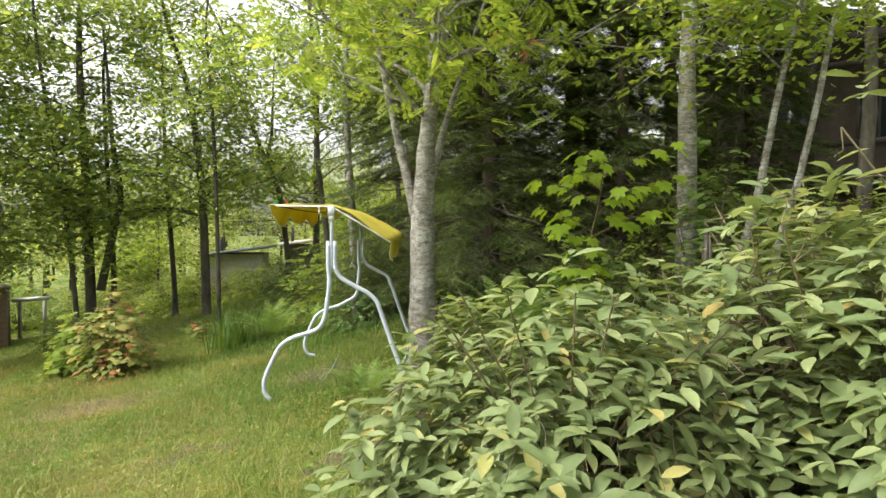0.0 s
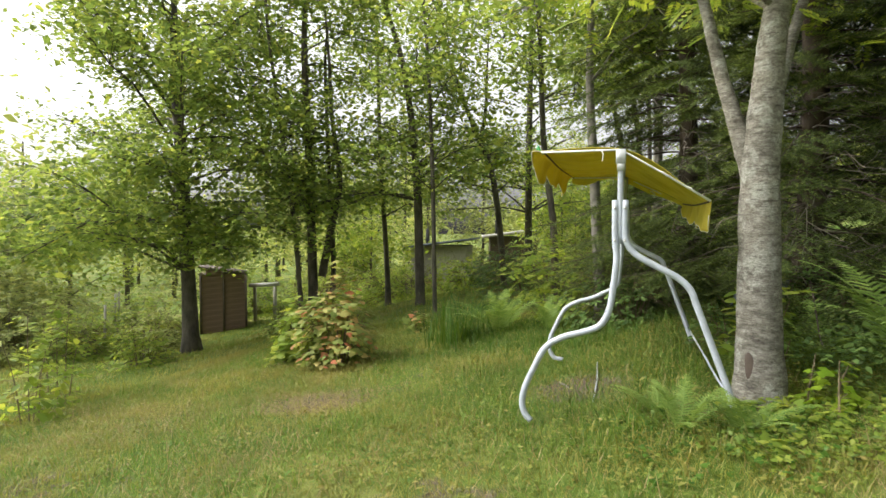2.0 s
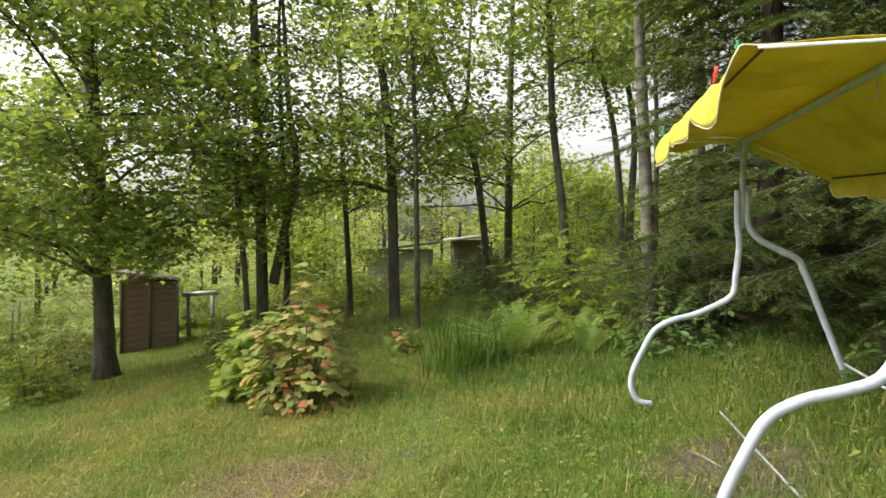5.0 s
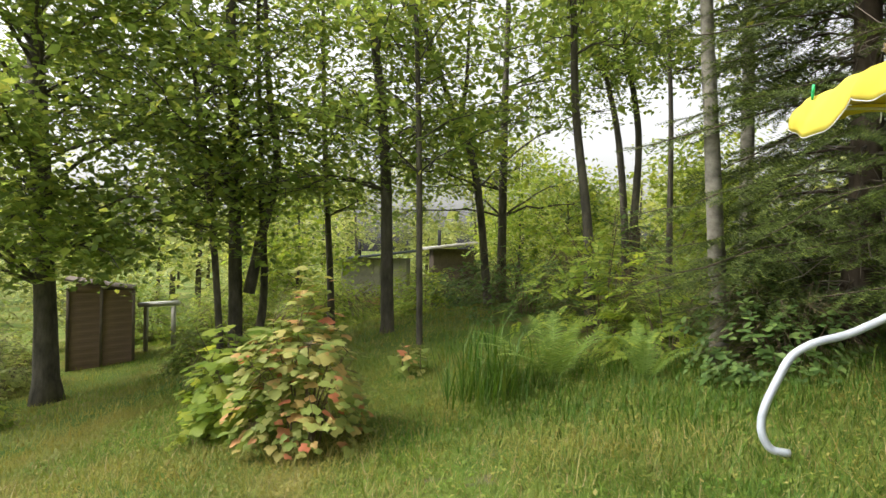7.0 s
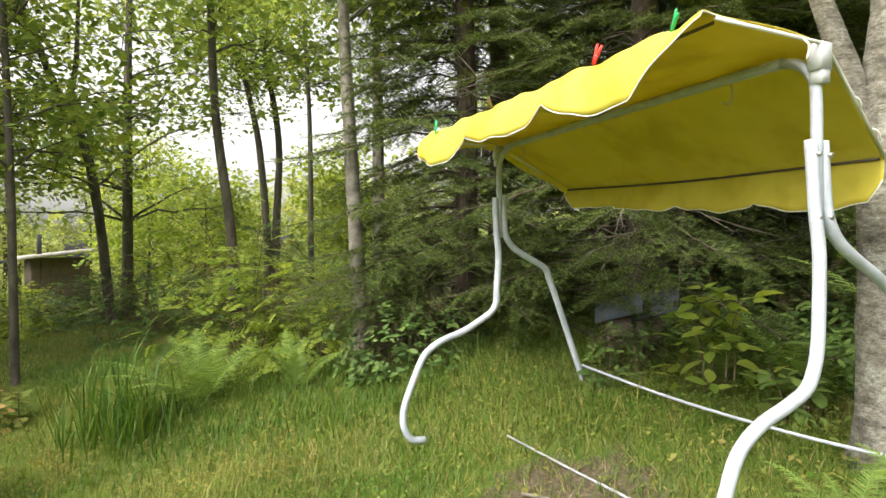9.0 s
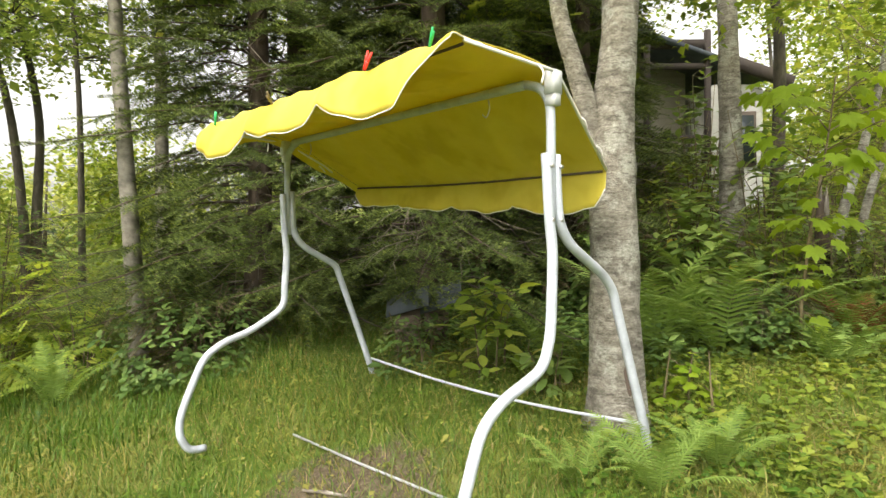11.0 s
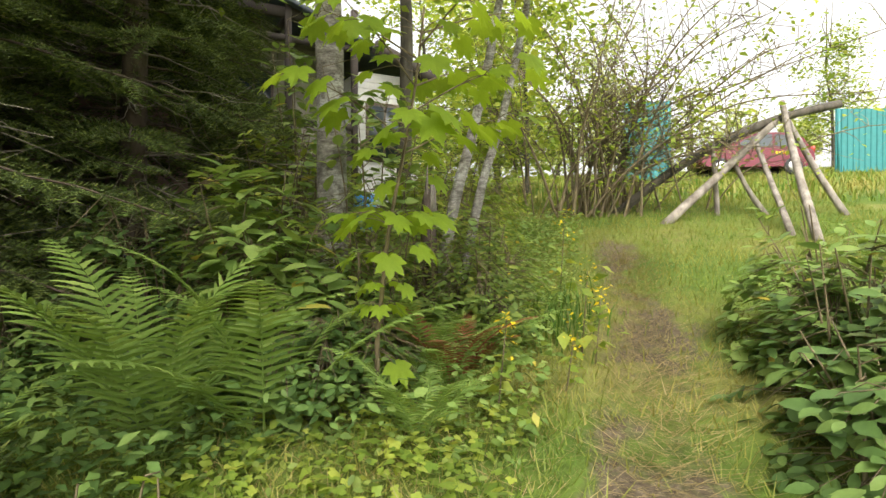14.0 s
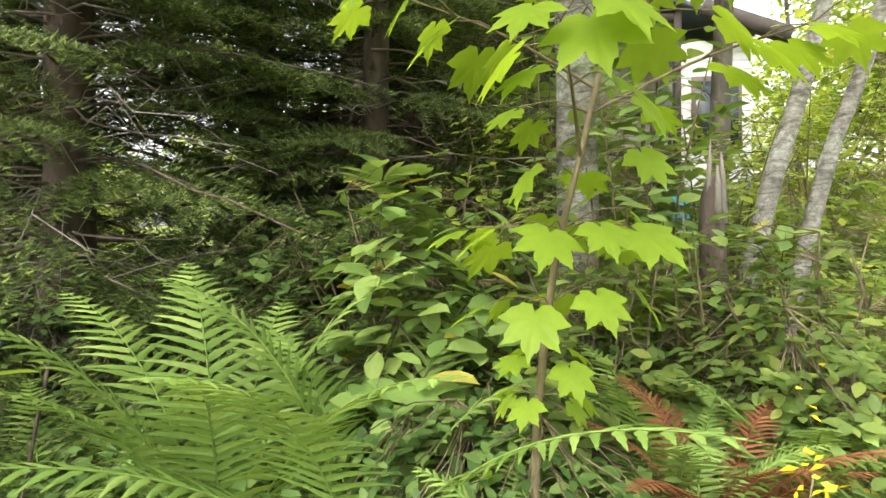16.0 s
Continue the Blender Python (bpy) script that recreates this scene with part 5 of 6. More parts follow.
def cottage(label, at, turn, W, D, H, wall, roofm, lean=True, group="far cottages"):
    root = thing("cottage", label, "cottage", (at[0], at[1], float(ground_z(*at)) - 0.2), group, turn)
    b = Buf()
    box(b, (0, 0, H / 2), (W, D, H))
    part("wall", b, wall, root, smooth=False)
    n = int(W / 0.22)
    pb = Buf()
    box(pb, (0, 0, 0), (0.2, 0.025, H))
    me = pb.mesh("plank", False)
    me.materials.append(wall)
    for i in range(n):
        p = part("plank", me, None, root)
        p.location = (-W / 2 + 0.11 + i * W / n, -D / 2 - 0.01 - 0.004 * (i % 2), H / 2)
    b = Buf()
    box(b, (0, -0.1, H + 0.12), (W + 0.6, D + 0.7, 0.09), 0, (0, -7 if lean else 7))
    part("roof", b, roofm, root)
    b = Buf()
    box(b, (-W * 0.3, 0, H + 0.35), (0.12, 0.12, 0.7))
    part("stovepipe", b, RUBBER, root)


cottage("weathered grey plank cottage with a low sloping roof", (-8.6, 25.0), 8, 2.3, 2.2, 1.85, GREY_WOOD, SLATE)
cottage("brown cottage with a pale roof edge", (-5.9, 25.4), 16, 1.5, 1.6, 1.85, DARK_WOOD, GREY_WOOD)
bricks = thing("brick_pile", "stack of orange bricks near the grey cottage", "brick pile", (-8.6, 23.4, float(ground_z(-8.6, 23.4))))
pb = Buf()
box(pb, (0, 0, 0), (0.25, 0.12, 0.065))
me = pb.mesh("brick", False)
me.materials.append(plain_material("orange_brick", (0.45, 0.2, 0.12), 0.9))
rng = np.random.default_rng(3)
for k in range(5):
    for i in range(4):
        p = part("brick", me, None, bricks)
        p.location = (i * 0.27 - 0.4 + rng.uniform(-0.02, 0.02), 0, 0.035 + k * 0.07)


# ---------------------------------------------------------------- white house on the slope
def white_house():
    z0 = float(ground_z(7.3, 9.0)) - 0.25
    root = thing("house", "white clapboard house with an open timber veranda", "house", (7.38, 8.96, z0), turn=45)
    b = Buf()
    box(b, (2.3, 1.6, 1.9), (3.0, 5.0, 3.8))
    part("wall", b, DARK_WOOD, root, smooth=False)
    b = Buf()
    box(b, (1.3, -1.45, 1.35), (3.0, 0.9, 2.7))
    part("side_wall", b, WHITE_BOARD, root, smooth=False)
    pb = Buf()
    box(pb, (0, 0, 0), (0.025, 1.3, 0.115), 0, (0, 6))
    me = pb.mesh("clapboard", False)
    me.materials.append(SHADED_BOARD)
    for i in range(33):
        p = part("clapboard", me, None, root)
        p.location = (0.787, -0.28, 0.06 + i * 0.115)
    for w, x, y, t in ((0.92, -0.212, -1.45, 0), (3.0, 1.3, -1.915, 90)):
        pb = Buf()
        box(pb, (0, 0, 0), (0.025, w, 0.115), 0, (0, 6))
        me = pb.mesh("clapboard", False)
        me.materials.append(WHITE_BOARD)
        for i in range(23):
            p = part("clapboard", me, None, root)
            p.location, p.rotation_euler = (x, y, 0.06 + i * 0.115), (0, 0, radians(t))
    for y in (2.4, 1.3, 0.15, -0.95):
        b = Buf()
        box(b, (-0.16, y, 1.85), (0.1, 0.1, 3.7))
        part("veranda_post", b, TIMBER, root)
    for z, h in ((3.45, 0.16), (3.05, 0.1), (1.75, 0.1), (1.2, 0.12)):
        b = Buf()
        box(b, (-0.16, 0.75, z), (0.07, 3.4, h))
        part("veranda_beam", b, TIMBER, root)
    for y in (2.4, 1.3, 0.15, -0.9):
        b = Buf()
        box(b, (0.3, y, 3.4), (1.0, 0.07, 0.12))
        part("veranda_rafter", b, TIMBER, root)
    b = Buf()
    box(b, (0.3, 0.75, 1.12), (0.95, 3.4, 0.08))
    part("veranda_deck", b, GREY_WOOD, root)
    for i in range(4):
        b = Buf()
        box(b, (-0.16, -0.85 + 0.12 * i, 1.45), (0.03, 0.05, 0.55))
        part("baluster", b, TIMBER, root)
    b = Buf()
    box(b, (1.9, 0.6, 3.78), (4.4, 5.6, 0.08), 0, (20, 0))
    part("roof", b, SLATE, root)
    b = Buf()
    box(b, (-0.45, -1.75, 2.86), (0.12, 1.2, 0.2), 0, (20, 0))
    part("eave_board", b, TIMBER, root, "dark brown eave board")
    for y, z, x in ((-1.45, 1.7, -0.235), (0.5, 2.3, 0.765), (1.9, 2.3, 0.765)):
        b = Buf()
        box(b, (x, y, z), (0.05, 0.66, 1.0))
        win = part("window", b, DARK_WOOD, root)
        for s in (-1, 1):
            b = Buf()
            box(b, (x - 0.03, y + s * 0.15, z), (0.012, 0.26, 0.86))
            part("pane", b, GLASS, win)
    bl = thing("blue_barrel", "small blue plastic barrel by the house", "barrel", (5.85, 7.1, float(ground_z(5.85, 7.1))))
    b = Buf()
    tube(b, [(0, 0, -0.02), (0, 0, 0.06), (0, 0, 0.25), (0, 0, 0.44), (0, 0, 0.47)], [0.12, 0.14, 0.15, 0.14, 0.11], 16)
    part("drum", b, BLUE, bl)


white_house()

# red-brown plank panel and stacked grey sheets under the spruces
shed = thing("leaning_fence", "section of red-brown plank fence leaning beneath spruces", "fence", (2.75, 8.15, float(ground_z(2.75, 8.15)) - 0.02), turn=-35)
for z in (0.45, 1.25):
    b = Buf()
    box(b, (0, 0.03, z), (1.5, 0.04, 0.08))
    part("batten", b, DARK_WOOD, shed)
pb = Buf()
box(pb, (0, 0, 0), (0.14, 0.025, 1.5))
me = pb.mesh("plank", False)
me.materials.append(RED_BROWN)
for i in range(10):
    p = part("plank", me, None, shed)
    p.location = (-0.67 + i * 0.149, 0.002 * (i % 3), 0.75 + 0.02 * (i % 3))
for i, (at, tilt, turn, size) in enumerate((((2.35, 7.5, 0.98), 28, 35, (0.6, 1.1, 0.025)), ((2.6, 7.75, 1.1), 20, 30, (0.6, 1.0, 0.025)))):
    g = thing("roofing_sheet", "grey-blue roofing sheet leaning under the spruce", "roofing sheet", at, "stacked sheets", turn)
    b = Buf()
    n = 14
    xs = np.linspace(-size[0] / 2, size[0] / 2, n)
    v = np.array([[(x, y, 0.002 * math.sin(k * 2.0) + y * math.tan(radians(tilt)) * 0.6) for y in (-size[1] / 2, 0, size[1] / 2)] for k, x in enumerate(xs)])
    ii = np.arange(n - 1)[:, None] * 3 + np.arange(2)[None]
    b.raw(v, np.stack([ii, ii + 3, ii + 4, ii + 1], -1).reshape(-1, 4))
    s = part("sheet", b, SLATE, g)
    s.modifiers.new("thickness", "SOLIDIFY").thickness = 0.012
    b = Buf()
    gz = float(ground_z(at[0], at[1])) - at[2]
    box(b, (0, 0.1, gz / 2 - 0.03), (0.12, 0.2, abs(gz)))
    part("block", b, DARK_WOOD, g, "dark wooden block")


for at, length, wide in (((0.1, 7.5, 0.56), 0.4, 0.17), ((0.3, 7.38, 0.58), 0.46, 0.2)):
    g = thing("roofing_sheet", "grey-blue sheet leaning slantwise beneath spruce boughs", "roofing sheet", at, "stacked sheets", -134)
    b = Buf()
    box(b, (0, 0, 0), (wide, length, 0.014))
    s = part("sheet", b, SLATE, g)
    s.rotation_euler = (radians(32), radians(58), 0)
    b = Buf()
    gz = float(ground_z(at[0], at[1])) - at[2]
    box(b, (-0.1, 0, gz / 2 - 0.05), (0.07, 0.2, abs(gz)))
    part("block", b, DARK_WOOD, g, "dark wooden block")


# ---------------------------------------------------------------- steel fence and car by the road
def steel_fence(at, turn, n, H):
    root = thing("steel_fence", "teal corrugated steel fence panel", "fence", (at[0], at[1], float(ground_z(*at))), "teal fence panels", turn)
    b = Buf()
    prof = []
    for i in range(n):
        x = i * 0.2
        prof += [(x, 0), (x + 0.06, 0), (x + 0.08, 0.03), (x + 0.16, 0.03), (x + 0.18, 0)]
    v = np.array([[(x - n * 0.1, y, z) for z in (0.05, H)] for x, y in prof])
    k = np.arange(len(prof) - 1) * 2
    b.raw(v, np.stack([k, k + 2, k + 3, k + 1], -1))
    s = part("sheet", b, TEAL, root, smooth=False)
    s.modifiers.new("thickness", "SOLIDIFY").thickness = 0.004
    for x in (-n * 0.1 + 0.1, n * 0.1 - 0.1):
        b = Buf()
        box(b, (x, 0.06, H / 2), (0.06, 0.06, H))
        part("post", b, TEAL, root)


def car(at, turn):
    root = thing("car", "small dark red hatchback parked behind the fence line", "car", (at[0], at[1], float(ground_z(*at))), turn=turn)
    L, W = 3.7, 1.6
    side = [(-1.85, 0.45), (-1.83, 0.75), (-1.7, 0.88), (-1.5, 1.25), (-1.2, 1.41), (-0.6, 1.45), (0.1, 1.42), (0.5, 1.3), (0.95, 0.98), (1.5, 0.86), (1.8, 0.68), (1.85, 0.4), (1.6, 0.28), (-1.6, 0.28)]
    b = Buf()
    n = len(side)
    v = []
    for y, k in ((-W / 2, 0.0), (-W / 2 + 0.08, 1.0), (W / 2 - 0.08, 1.0), (W / 2, 0.0)):
        for x, z in side:
            tuck = 0.14 * max(0, z - 0.85)
            v.append((x * (0.985 + 0.015 * k), y * (1 - tuck if abs(y) > 0.5 else 1), z - (0.02 if k == 0 and z > 1.2 else 0)))
    faces = [[r * n + i, r * n + (i + 1) % n, (r + 1) * n + (i + 1) % n, (r + 1) * n + i] for r in range(3) for i in range(n)]
    b.raw(v, faces)
    b.raw(v[:n], [list(range(n))])
    b.raw(v[3 * n:], [list(range(n - 1, -1, -1))])
    body = part("body", b, CAR_RED, root)
    for s in (-1, 1):
        for name, q in (("rear_side_window", [(-1.42, 0.95), (-1.25, 1.3), (-0.55, 1.37), (-0.55, 0.95)]), ("front_side_window", [(-0.47, 0.95), (-0.47, 1.37), (0.05, 1.34), (0.4, 1.22), (0.72, 0.97)])):
            b = Buf()
            pts = [(x, s * (W / 2 * (1 - 0.14 * max(0, z - 0.85)) + 0.006), z) for x, z in q]
            b.raw(pts, [list(range(len(pts)))])
            part(name, b, GLASS, body)
        for x in (-1.15, 1.2):
            b = Buf()
            tube(b, [(x, s * (W / 2 - 0.14), 0.29), (x, s * (W / 2 - 0.1), 0.29), (x, s * (W / 2 + 0.01), 0.29), (x, s * (W / 2 + 0.02), 0.29)], [0.26, 0.29, 0.29, 0.25], 20)
            wheel = part("wheel", b, RUBBER, root)
            b = Buf()
            tube(b, [(x, s * (W / 2 + 0.015), 0.29), (x, s * (W / 2 + 0.03), 0.29)], [0.19, 0.16], 16)
            part("rim", b, BOLT, wheel)
    for s in (-1, 1):
        b = Buf()
        box(b, (-1.82, s * 0.66, 0.85), (0.08, 0.16, 0.2))
        part("tail_light", b, BERRY, root)
        b = Buf()
        box(b, (1.72, s * 0.58, 0.68), (0.16, 0.26, 0.13))
        part("headlight", b, GLASS, root)
        b = Buf()
        for k in range(4):
            box(b, (-0.9 + 0.1 * k, s * (W / 2 + 0.004), 0.72 + 0.02 * (k % 2)), (0.07, 0.006, 0.1))
        part("side_lettering", b, FLOWER, body, "yellow lettering bars on the rear wing")


steel_fence((20.5, 2.72), 98, 8, 2.8)
steel_fence((22.0, -4.4), 105, 10, 2.2)
car((21.5, -0.7), 100)

stack = thing("plank_stack", "low stack of grey weathered planks", "plank stack", (-18.4, 14.0, float(ground_z(-18.4, 14.0))), turn=35)
for k in range(3):
    for i in range(3):
        b = Buf()
        box(b, (0.03 * k, i * 0.22 - 0.22, 0.05 + 0.09 * k), (1.6, 0.2, 0.07))
        part("plank", b, GREY_WOOD, stack)

# wire fence posts on the low side of the lawn
for at, h in (((-13.9, 12.9), 1.1), ((-15.2, 14.4), 1.3), ((-16.6, 15.8), 1.3)):
    g = thing("fence_post", "thin weathered wooden fence post", "fence post", (*at, float(ground_z(*at))), "fence posts")
    b = Buf()
    tube(b, [(0, 0, -0.1), (0.02, 0.0, h * 0.5), (0.05, 0, h)], [0.035, 0.033, 0.03], 7)
    part("post", b, GREY_WOOD, g)

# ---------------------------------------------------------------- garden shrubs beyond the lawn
# paler leaf tints paint the sun and haze on these distant shrubs
for i, (at, rad, m) in enumerate((((-13.2, 11.6), (1.2, 1.0, 1.5), LEAF_LIGHT), ((-14.9, 10.0), (1.2, 1.1, 1.7), LEAF_HAZED), ((-16.4, 12.0), (1.5, 1.3, 2.0), LEAF_PALE), ((-12.2, 12.9), (1.0, 1.0, 1.2), LEAF_HAZED), ((-15.4, 11.5), (1.6, 1.4, 2.2), LEAF_HAZED), ((-14.4, 14.5), (1.3, 1.2, 1.7), LEAF_LIGHT), ((-17.5, 14), (2, 1.8, 2.6), LEAF_HAZED),
                                 ((-9.5, 15.5), (1.0, 0.8, 1.1), LEAF_LIGHT), ((-8.7, 13.6), (0.8, 0.7, 0.8), LEAF_TREE), ((-8.2, 18.5), (1.5, 1.2, 1.4), LEAF_LIGHT), ((-5.4, 19.5), (1.2, 1.0, 1.0), LEAF_TREE), ((-7.2, 20.6), (1.2, 0.9, 1.15), LEAF_LIGHT), ((-8.9, 21.6), (1.2, 0.9, 0.9), LEAF_HAZED), ((-3.9, 15.8), (1.0, 0.9, 1.2), LEAF_DARK), ((-11.5, 20.5), (1.8, 1.5, 2.2), LEAF_HAZED),
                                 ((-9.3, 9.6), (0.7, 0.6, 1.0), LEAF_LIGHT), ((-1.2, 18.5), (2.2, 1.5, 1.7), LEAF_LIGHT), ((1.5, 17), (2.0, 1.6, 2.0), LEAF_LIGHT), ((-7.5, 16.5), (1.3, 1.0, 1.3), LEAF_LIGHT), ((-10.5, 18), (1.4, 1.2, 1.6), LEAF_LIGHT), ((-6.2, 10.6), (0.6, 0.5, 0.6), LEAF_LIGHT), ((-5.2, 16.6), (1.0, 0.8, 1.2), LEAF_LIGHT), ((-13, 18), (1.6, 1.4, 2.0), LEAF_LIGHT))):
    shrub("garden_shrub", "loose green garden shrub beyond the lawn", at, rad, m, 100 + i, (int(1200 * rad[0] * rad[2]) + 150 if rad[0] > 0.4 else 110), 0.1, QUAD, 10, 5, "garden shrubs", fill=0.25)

# far woods all round
rng = np.random.default_rng(200)
far = Buf()
trunks = Buf()
for i in range(230):
    a = rng.uniform(0, 2 * np.pi)
    d = rng.uniform(32, 62)
    c = np.array([d * math.sin(a), 5 + d * math.cos(a)])
    if c[0] > 9 and -9 < c[1] < 6 and d < 40:
        continue
    h = rng.uniform(7, 12) if c[0] < -14 else rng.uniform(3.5, 6.5)
    z0 = float(ground_z(*c))
    tube(trunks, [(c[0], c[1], z0 - 0.2), (c[0] + 0.2, c[1], z0 + h * 0.8)], [0.14, 0.05], 5)
    n = 360
    v = unit(rng.normal(size=(n, 3))) * (rng.uniform(0.2, 1, n) ** 0.4)[:, None]
    pos = np.array([c[0], c[1], z0 + h * 0.55]) + v * np.array([h * 0.28, h * 0.28, h * 0.5]) * (1 + 0.3 * np.sin(v[:, :1] * 6 + i))
    scatter_leaves(far, QUAD, pos, rng, 0.42, spread=0.4)
woods = thing("far_woods", "distant belt of mixed green trees", "woods")
woods["kind"] = "stuff"
tagged(part("trunks", trunks, BARK_DARK, woods), kind="stuff")
tagged(part("crowns", far, LEAF_HAZED, woods), kind="stuff")

# ---------------------------------------------------------------- grass and small herbs
rng = np.random.default_rng(300)


def lawn(name, label, mat, n, area, height, width, lean=0.5, keep=1.0, cover=None):
    xy = sow(rng, n, *area)
    b0 = bare(xy[:, 0], xy[:, 1])
    xy = xy[rng.uniform(0, 1, n) > np.clip(b0 * 1.15, 0, 0.97) * keep]
    if cover is not None:
        xy = xy[cover(xy[:, 0], xy[:, 1]) > rng.uniform(0, 1, len(xy))]
    b = Buf()
    blades(b, xy, rng, height, width, lean, bent=height > 0.1)
    ob = part(name, b, mat)
    return tagged(ob, label, "grass", kind="stuff")


lawn("lawn_grass", "short green lawn grass", GRASS, 200000, (-7.5, 0.6, 2.2, 11), 0.055, 0.003, 0.8)
lawn("lawn_grass", "short green lawn grass further off", GRASS, 80000, (-17, -3.5, 7, 22), 0.075, 0.007, 0.7)
lawn("lawn_grass", "short green lawn grass on the low side", GRASS, 40000, (-17, -7.4, 1.5, 8), 0.07, 0.006, 0.7)
lawn("lawn_grass", "rough grass along the footpath", GRASS, 45000, (0.3, 9.0, 1.0, 6.0), 0.075, 0.0035, 0.9)
lawn("lawn_grass", "sunny grass on the slope by the drive", GRASS, 26000, (8, 28, -9, 8), 0.16, 0.014, 0.6)
lawn("dry_grass", "straw on the worn lawn patch", DRY, 4200, (-4.7, -3.3, 6.1, 7.0), 0.05, 0.003, 2.4, 0.0)
lawn("dry_grass", "dry stalks among the herbs by the rowan", DRY, 1600, (-0.3, 1.7, 4.3, 5.6), 0.1, 0.0022, 1.6, 0.2)
lawn("dry_grass", "straw-coloured dry grass blades", DRY, 16000, (-7, 0.5, 2.2, 9), 0.08, 0.003, 1.0, 0.3)
lawn("dry_grass", "flattened straw along the footpath", DRY, 3200, (-0.2, 5.5, 3.6, 4.3), 0.05, 0.0025, 2.2, 0.0)
lawn("dry_grass", "trodden straw lying on the footpath", DRY, 2600, (0.9, 4.6, 3.78, 4.1), 0.09, 0.0022, 2.6, 0.0)
lawn("tall_grass", "tall lush grass beside the footpath", LUSH, 1500, (1.9, 3.4, 4.12, 4.9), 0.2, 0.004, 0.9, 1.0, lambda x, y: np.exp(-((x - 2.6) / 0.4) ** 2 - ((y - 4.4) / 0.16) ** 2))
lawn("tall_grass", "tall unmown grass at the lawn edge", LUSH, 18000, (-4.2, 0.8, 7.4, 10.3), 0.105, 0.004, 0.9, 1.0, lambda x, y: np.clip(1.8 - 1.6 * np.hypot((x + 1.6) / 2.2, (y - 8.9) / 1.1) + 0.25 * np.sin(3 * x) * np.sin(4 * y), 0, 1))
# dark blades sown over the yellow turf paint the shade beneath the swing
lawn("tall_grass", "tall grass near the swing's legs, thickened to paint its shade", LUSH, 46000, (-2.9, 0.6, 4.4, 8.8), 0.082, 0.003, 0.9, 1.0, lambda x, y: np.clip(1.9 - 1.5 * np.hypot((x + 0.9) / 1.5, (y - 6.7) / 1.7) + 0.25 * np.sin(3.3 * x + 1.1 * y) * np.sin(2.7 * y), 0, 1))
lawn("tall_grass", "uneven grass around the rowan and path", GRASS, 9000, (-0.4, 2.4, 4.3, 6.3), 0.075, 0.0035, 1.0)
lawn("tall_grass", "longer bent tufts scattered over the lawn", GRASS, 26000, (-7, 0.2, 2.6, 8.5), 0.12, 0.0032, 1.3, 1.0, lambda x, y: np.clip(np.sin(2.1 * x + 1.3 * y) * np.sin(1.7 * y - 0.9 * x + 2) + 0.25 * np.sin(6 * x) * np.sin(5 * y), 0, 1))
lawn("dry_grass", "yellowed dry tufts on the low side of the lawn", DRY, 9000, (-7.5, -3.2, 3.4, 6.6), 0.09, 0.003, 1.3, 0.6, lambda x, y: np.clip(np.sin(1.6 * x + 0.7 * y) * np.sin(1.9 * y - 0.5 * x) + 0.3, 0, 1))
# a clump of sword leaves
g = thing("iris_clump", "tall clump of sword-shaped green leaves", "plant", (-3.2, 9.35, float(ground_z(-3.2, 9.35))))
b = Buf()
xy = rng.normal(0, 0.23, (320, 2))
blades(b, xy, rng, 0.56, 0.007, 0.7, z=np.full(320, -0.06))
tagged(part("foliage", b, LUSH, g), kind="stuff")


def herbs(label, n, area, size, mat, shape=OVAL, height=0.1, name="ground_herbs", cover=None):
    xy = sow(rng, n, *area)
    xy = xy[rng.uniform(0, 1, n) > bare(xy[:, 0], xy[:, 1])]
    if cover is not None:
        xy = xy[cover(xy[:, 0], xy[:, 1]) > rng.uniform(0, 1, len(xy))]
    xy = np.repeat(xy, 4, 0) + rng.normal(0, size * 0.6, (len(xy) * 4, 2))
    z = ground_z(xy[:, 0], xy[:, 1]) + rng.uniform(0.01, height, len(xy))
    b = Buf()
    scatter_leaves(b, shape, np.column_stack([xy, z]), rng, size, 0.1, 1.4)
    return tagged(part(name, b, mat), label, "herbs", kind="stuff")


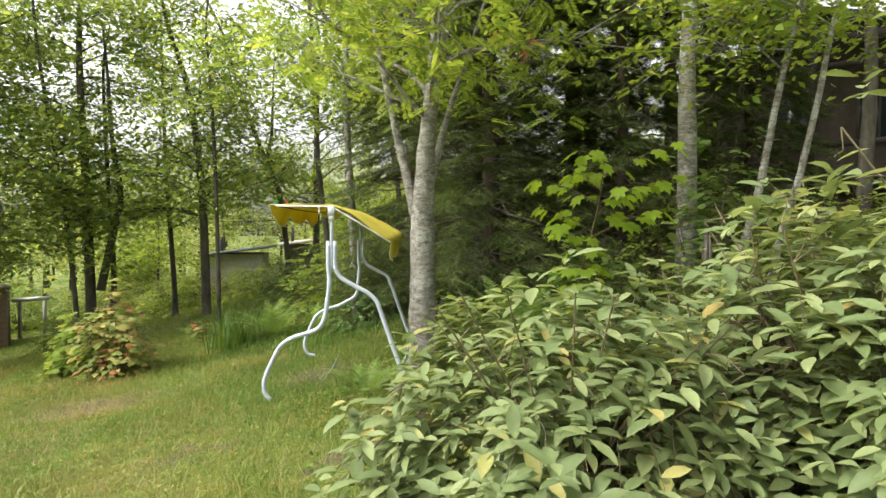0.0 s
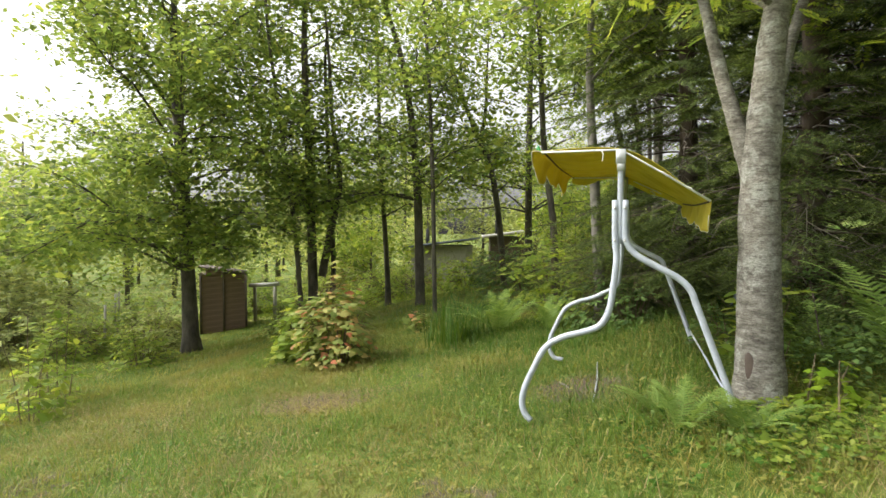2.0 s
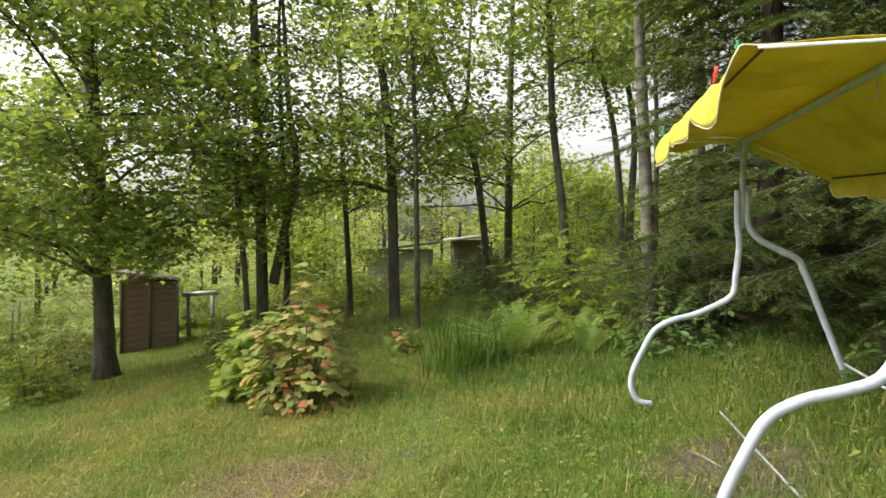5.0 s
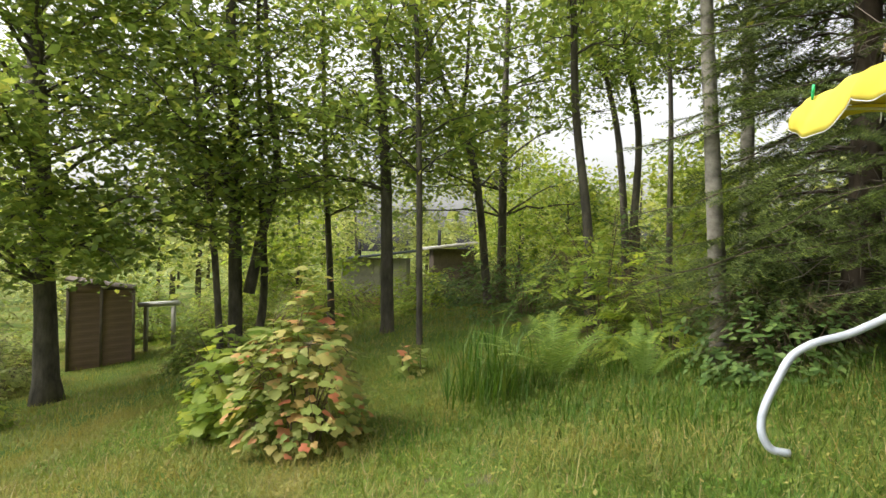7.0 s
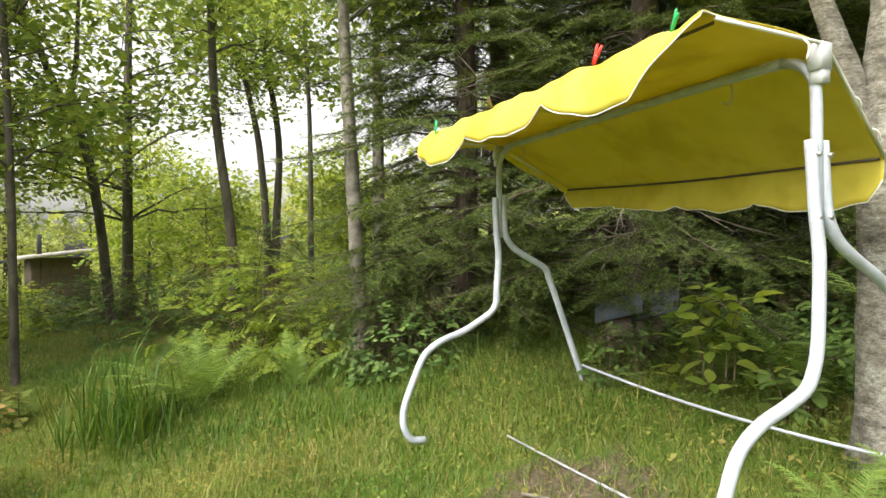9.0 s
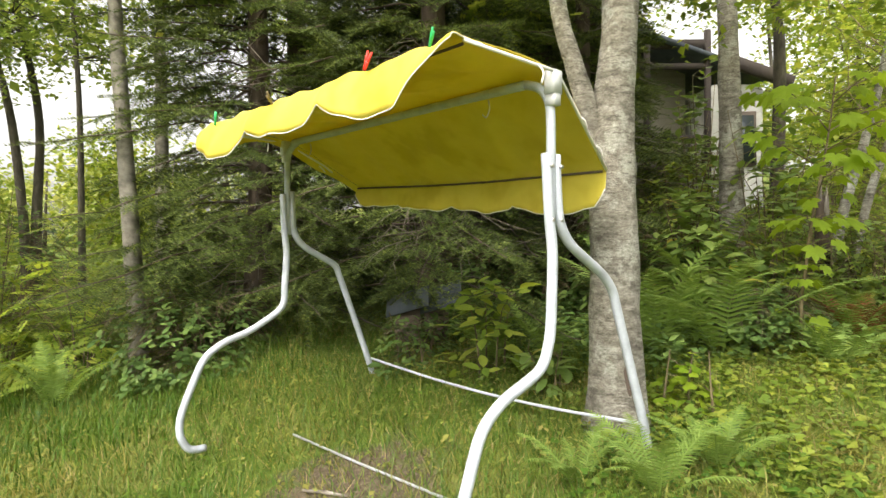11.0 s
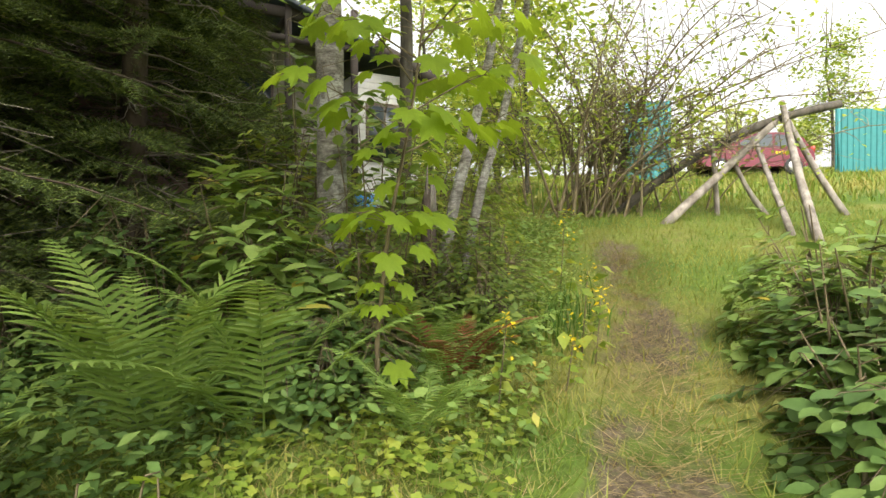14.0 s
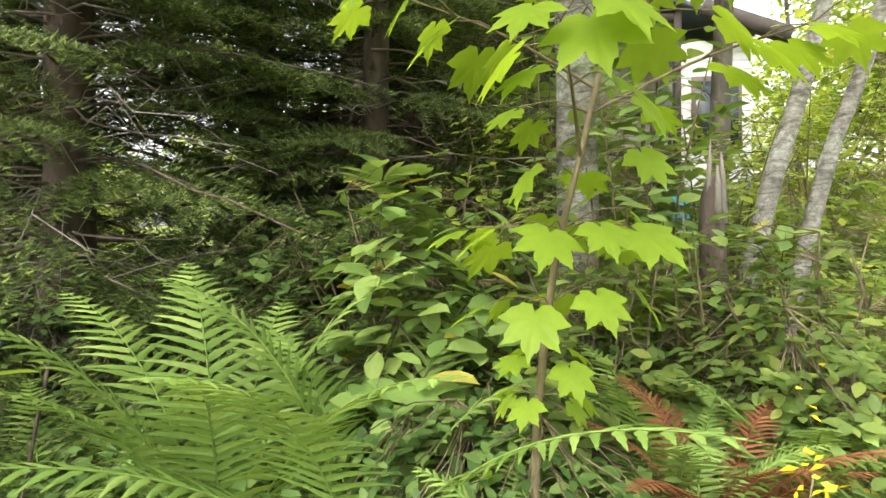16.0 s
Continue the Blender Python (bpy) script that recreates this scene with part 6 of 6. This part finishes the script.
herbs("dense patch of green clover in the lawn", 2600, (-3.6, -1.0, 4.0, 6.2), 0.02, LUSH, QUAD, 0.035, cover=lambda x, y: np.clip(1.3 - np.hypot((x + 2.3) / 0.85, (y - 5.1) / 0.7), 0, 1) ** 1.5)
herbs("leafy herbs about the swing's back leg", 700, (-1.3, 0.3, 4.2, 5.7), 0.03, LUSH, LOBED, 0.07, cover=lambda x, y: np.clip(1.2 - np.hypot((x + 0.4) / 0.7, (y - 5.0) / 0.65), 0, 1))
herbs("low clover and herbs in the turf", 6000, (-7, 0.4, 2.5, 10), 0.028, GRASS, QUAD, 0.06)
herbs("leafy herbs around the swing and rowan", 700, (-0.35, 1.6, 4.4, 7.4), 0.034, LEAF_TREE, OVAL, 0.09)
herbs("light leafy herbs around the rowan", 420, (-0.35, 1.5, 4.45, 5.6), 0.042, LEAF_LIGHT, LOBED, 0.08)
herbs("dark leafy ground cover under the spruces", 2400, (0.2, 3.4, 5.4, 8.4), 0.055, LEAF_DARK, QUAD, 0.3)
herbs("leafy herbs beside the footpath", 1000, (1.0, 6.0, 4.4, 5.4), 0.05, LEAF_HAZEL, QUAD, 0.22)
# goldenrod by the path
for at, h in (((1.3, 4.57), 0.4), ((1.92, 4.2), 0.38), ((2.08, 4.27), 0.44), ((1.62, 4.32), 0.22), ((3.0, 4.45), 0.6)):
    g = thing("goldenrod", "goldenrod stem with small yellow flowers", "flower", (*at, float(ground_z(*at))), "goldenrod")
    b = Buf()
    tube(b, [(0, 0, -0.02), (0.02, -0.02, h * 0.6), (0.06, -0.03, h)], [0.004, 0.003, 0.002], 5)
    part("stem", b, STEM, g)
    b = Buf()
    pos = np.array([0.05, -0.03, h * 0.93]) + rng.normal(0, 1, (30, 3)) * np.array([0.028, 0.028, 0.06])
    scatter_leaves(b, QUAD, pos, rng, 0.022)
    tagged(part("flower_head", b, FLOWER, g), kind="stuff")
    b = Buf()
    pos = np.array([0.03, -0.02, h * 0.45]) + rng.normal(0, 1, (16, 3)) * np.array([0.03, 0.03, 0.12])
    scatter_leaves(b, QUAD, pos, rng, 0.07)
    tagged(part("foliage", b, LEAF_LIGHT, g), kind="stuff")
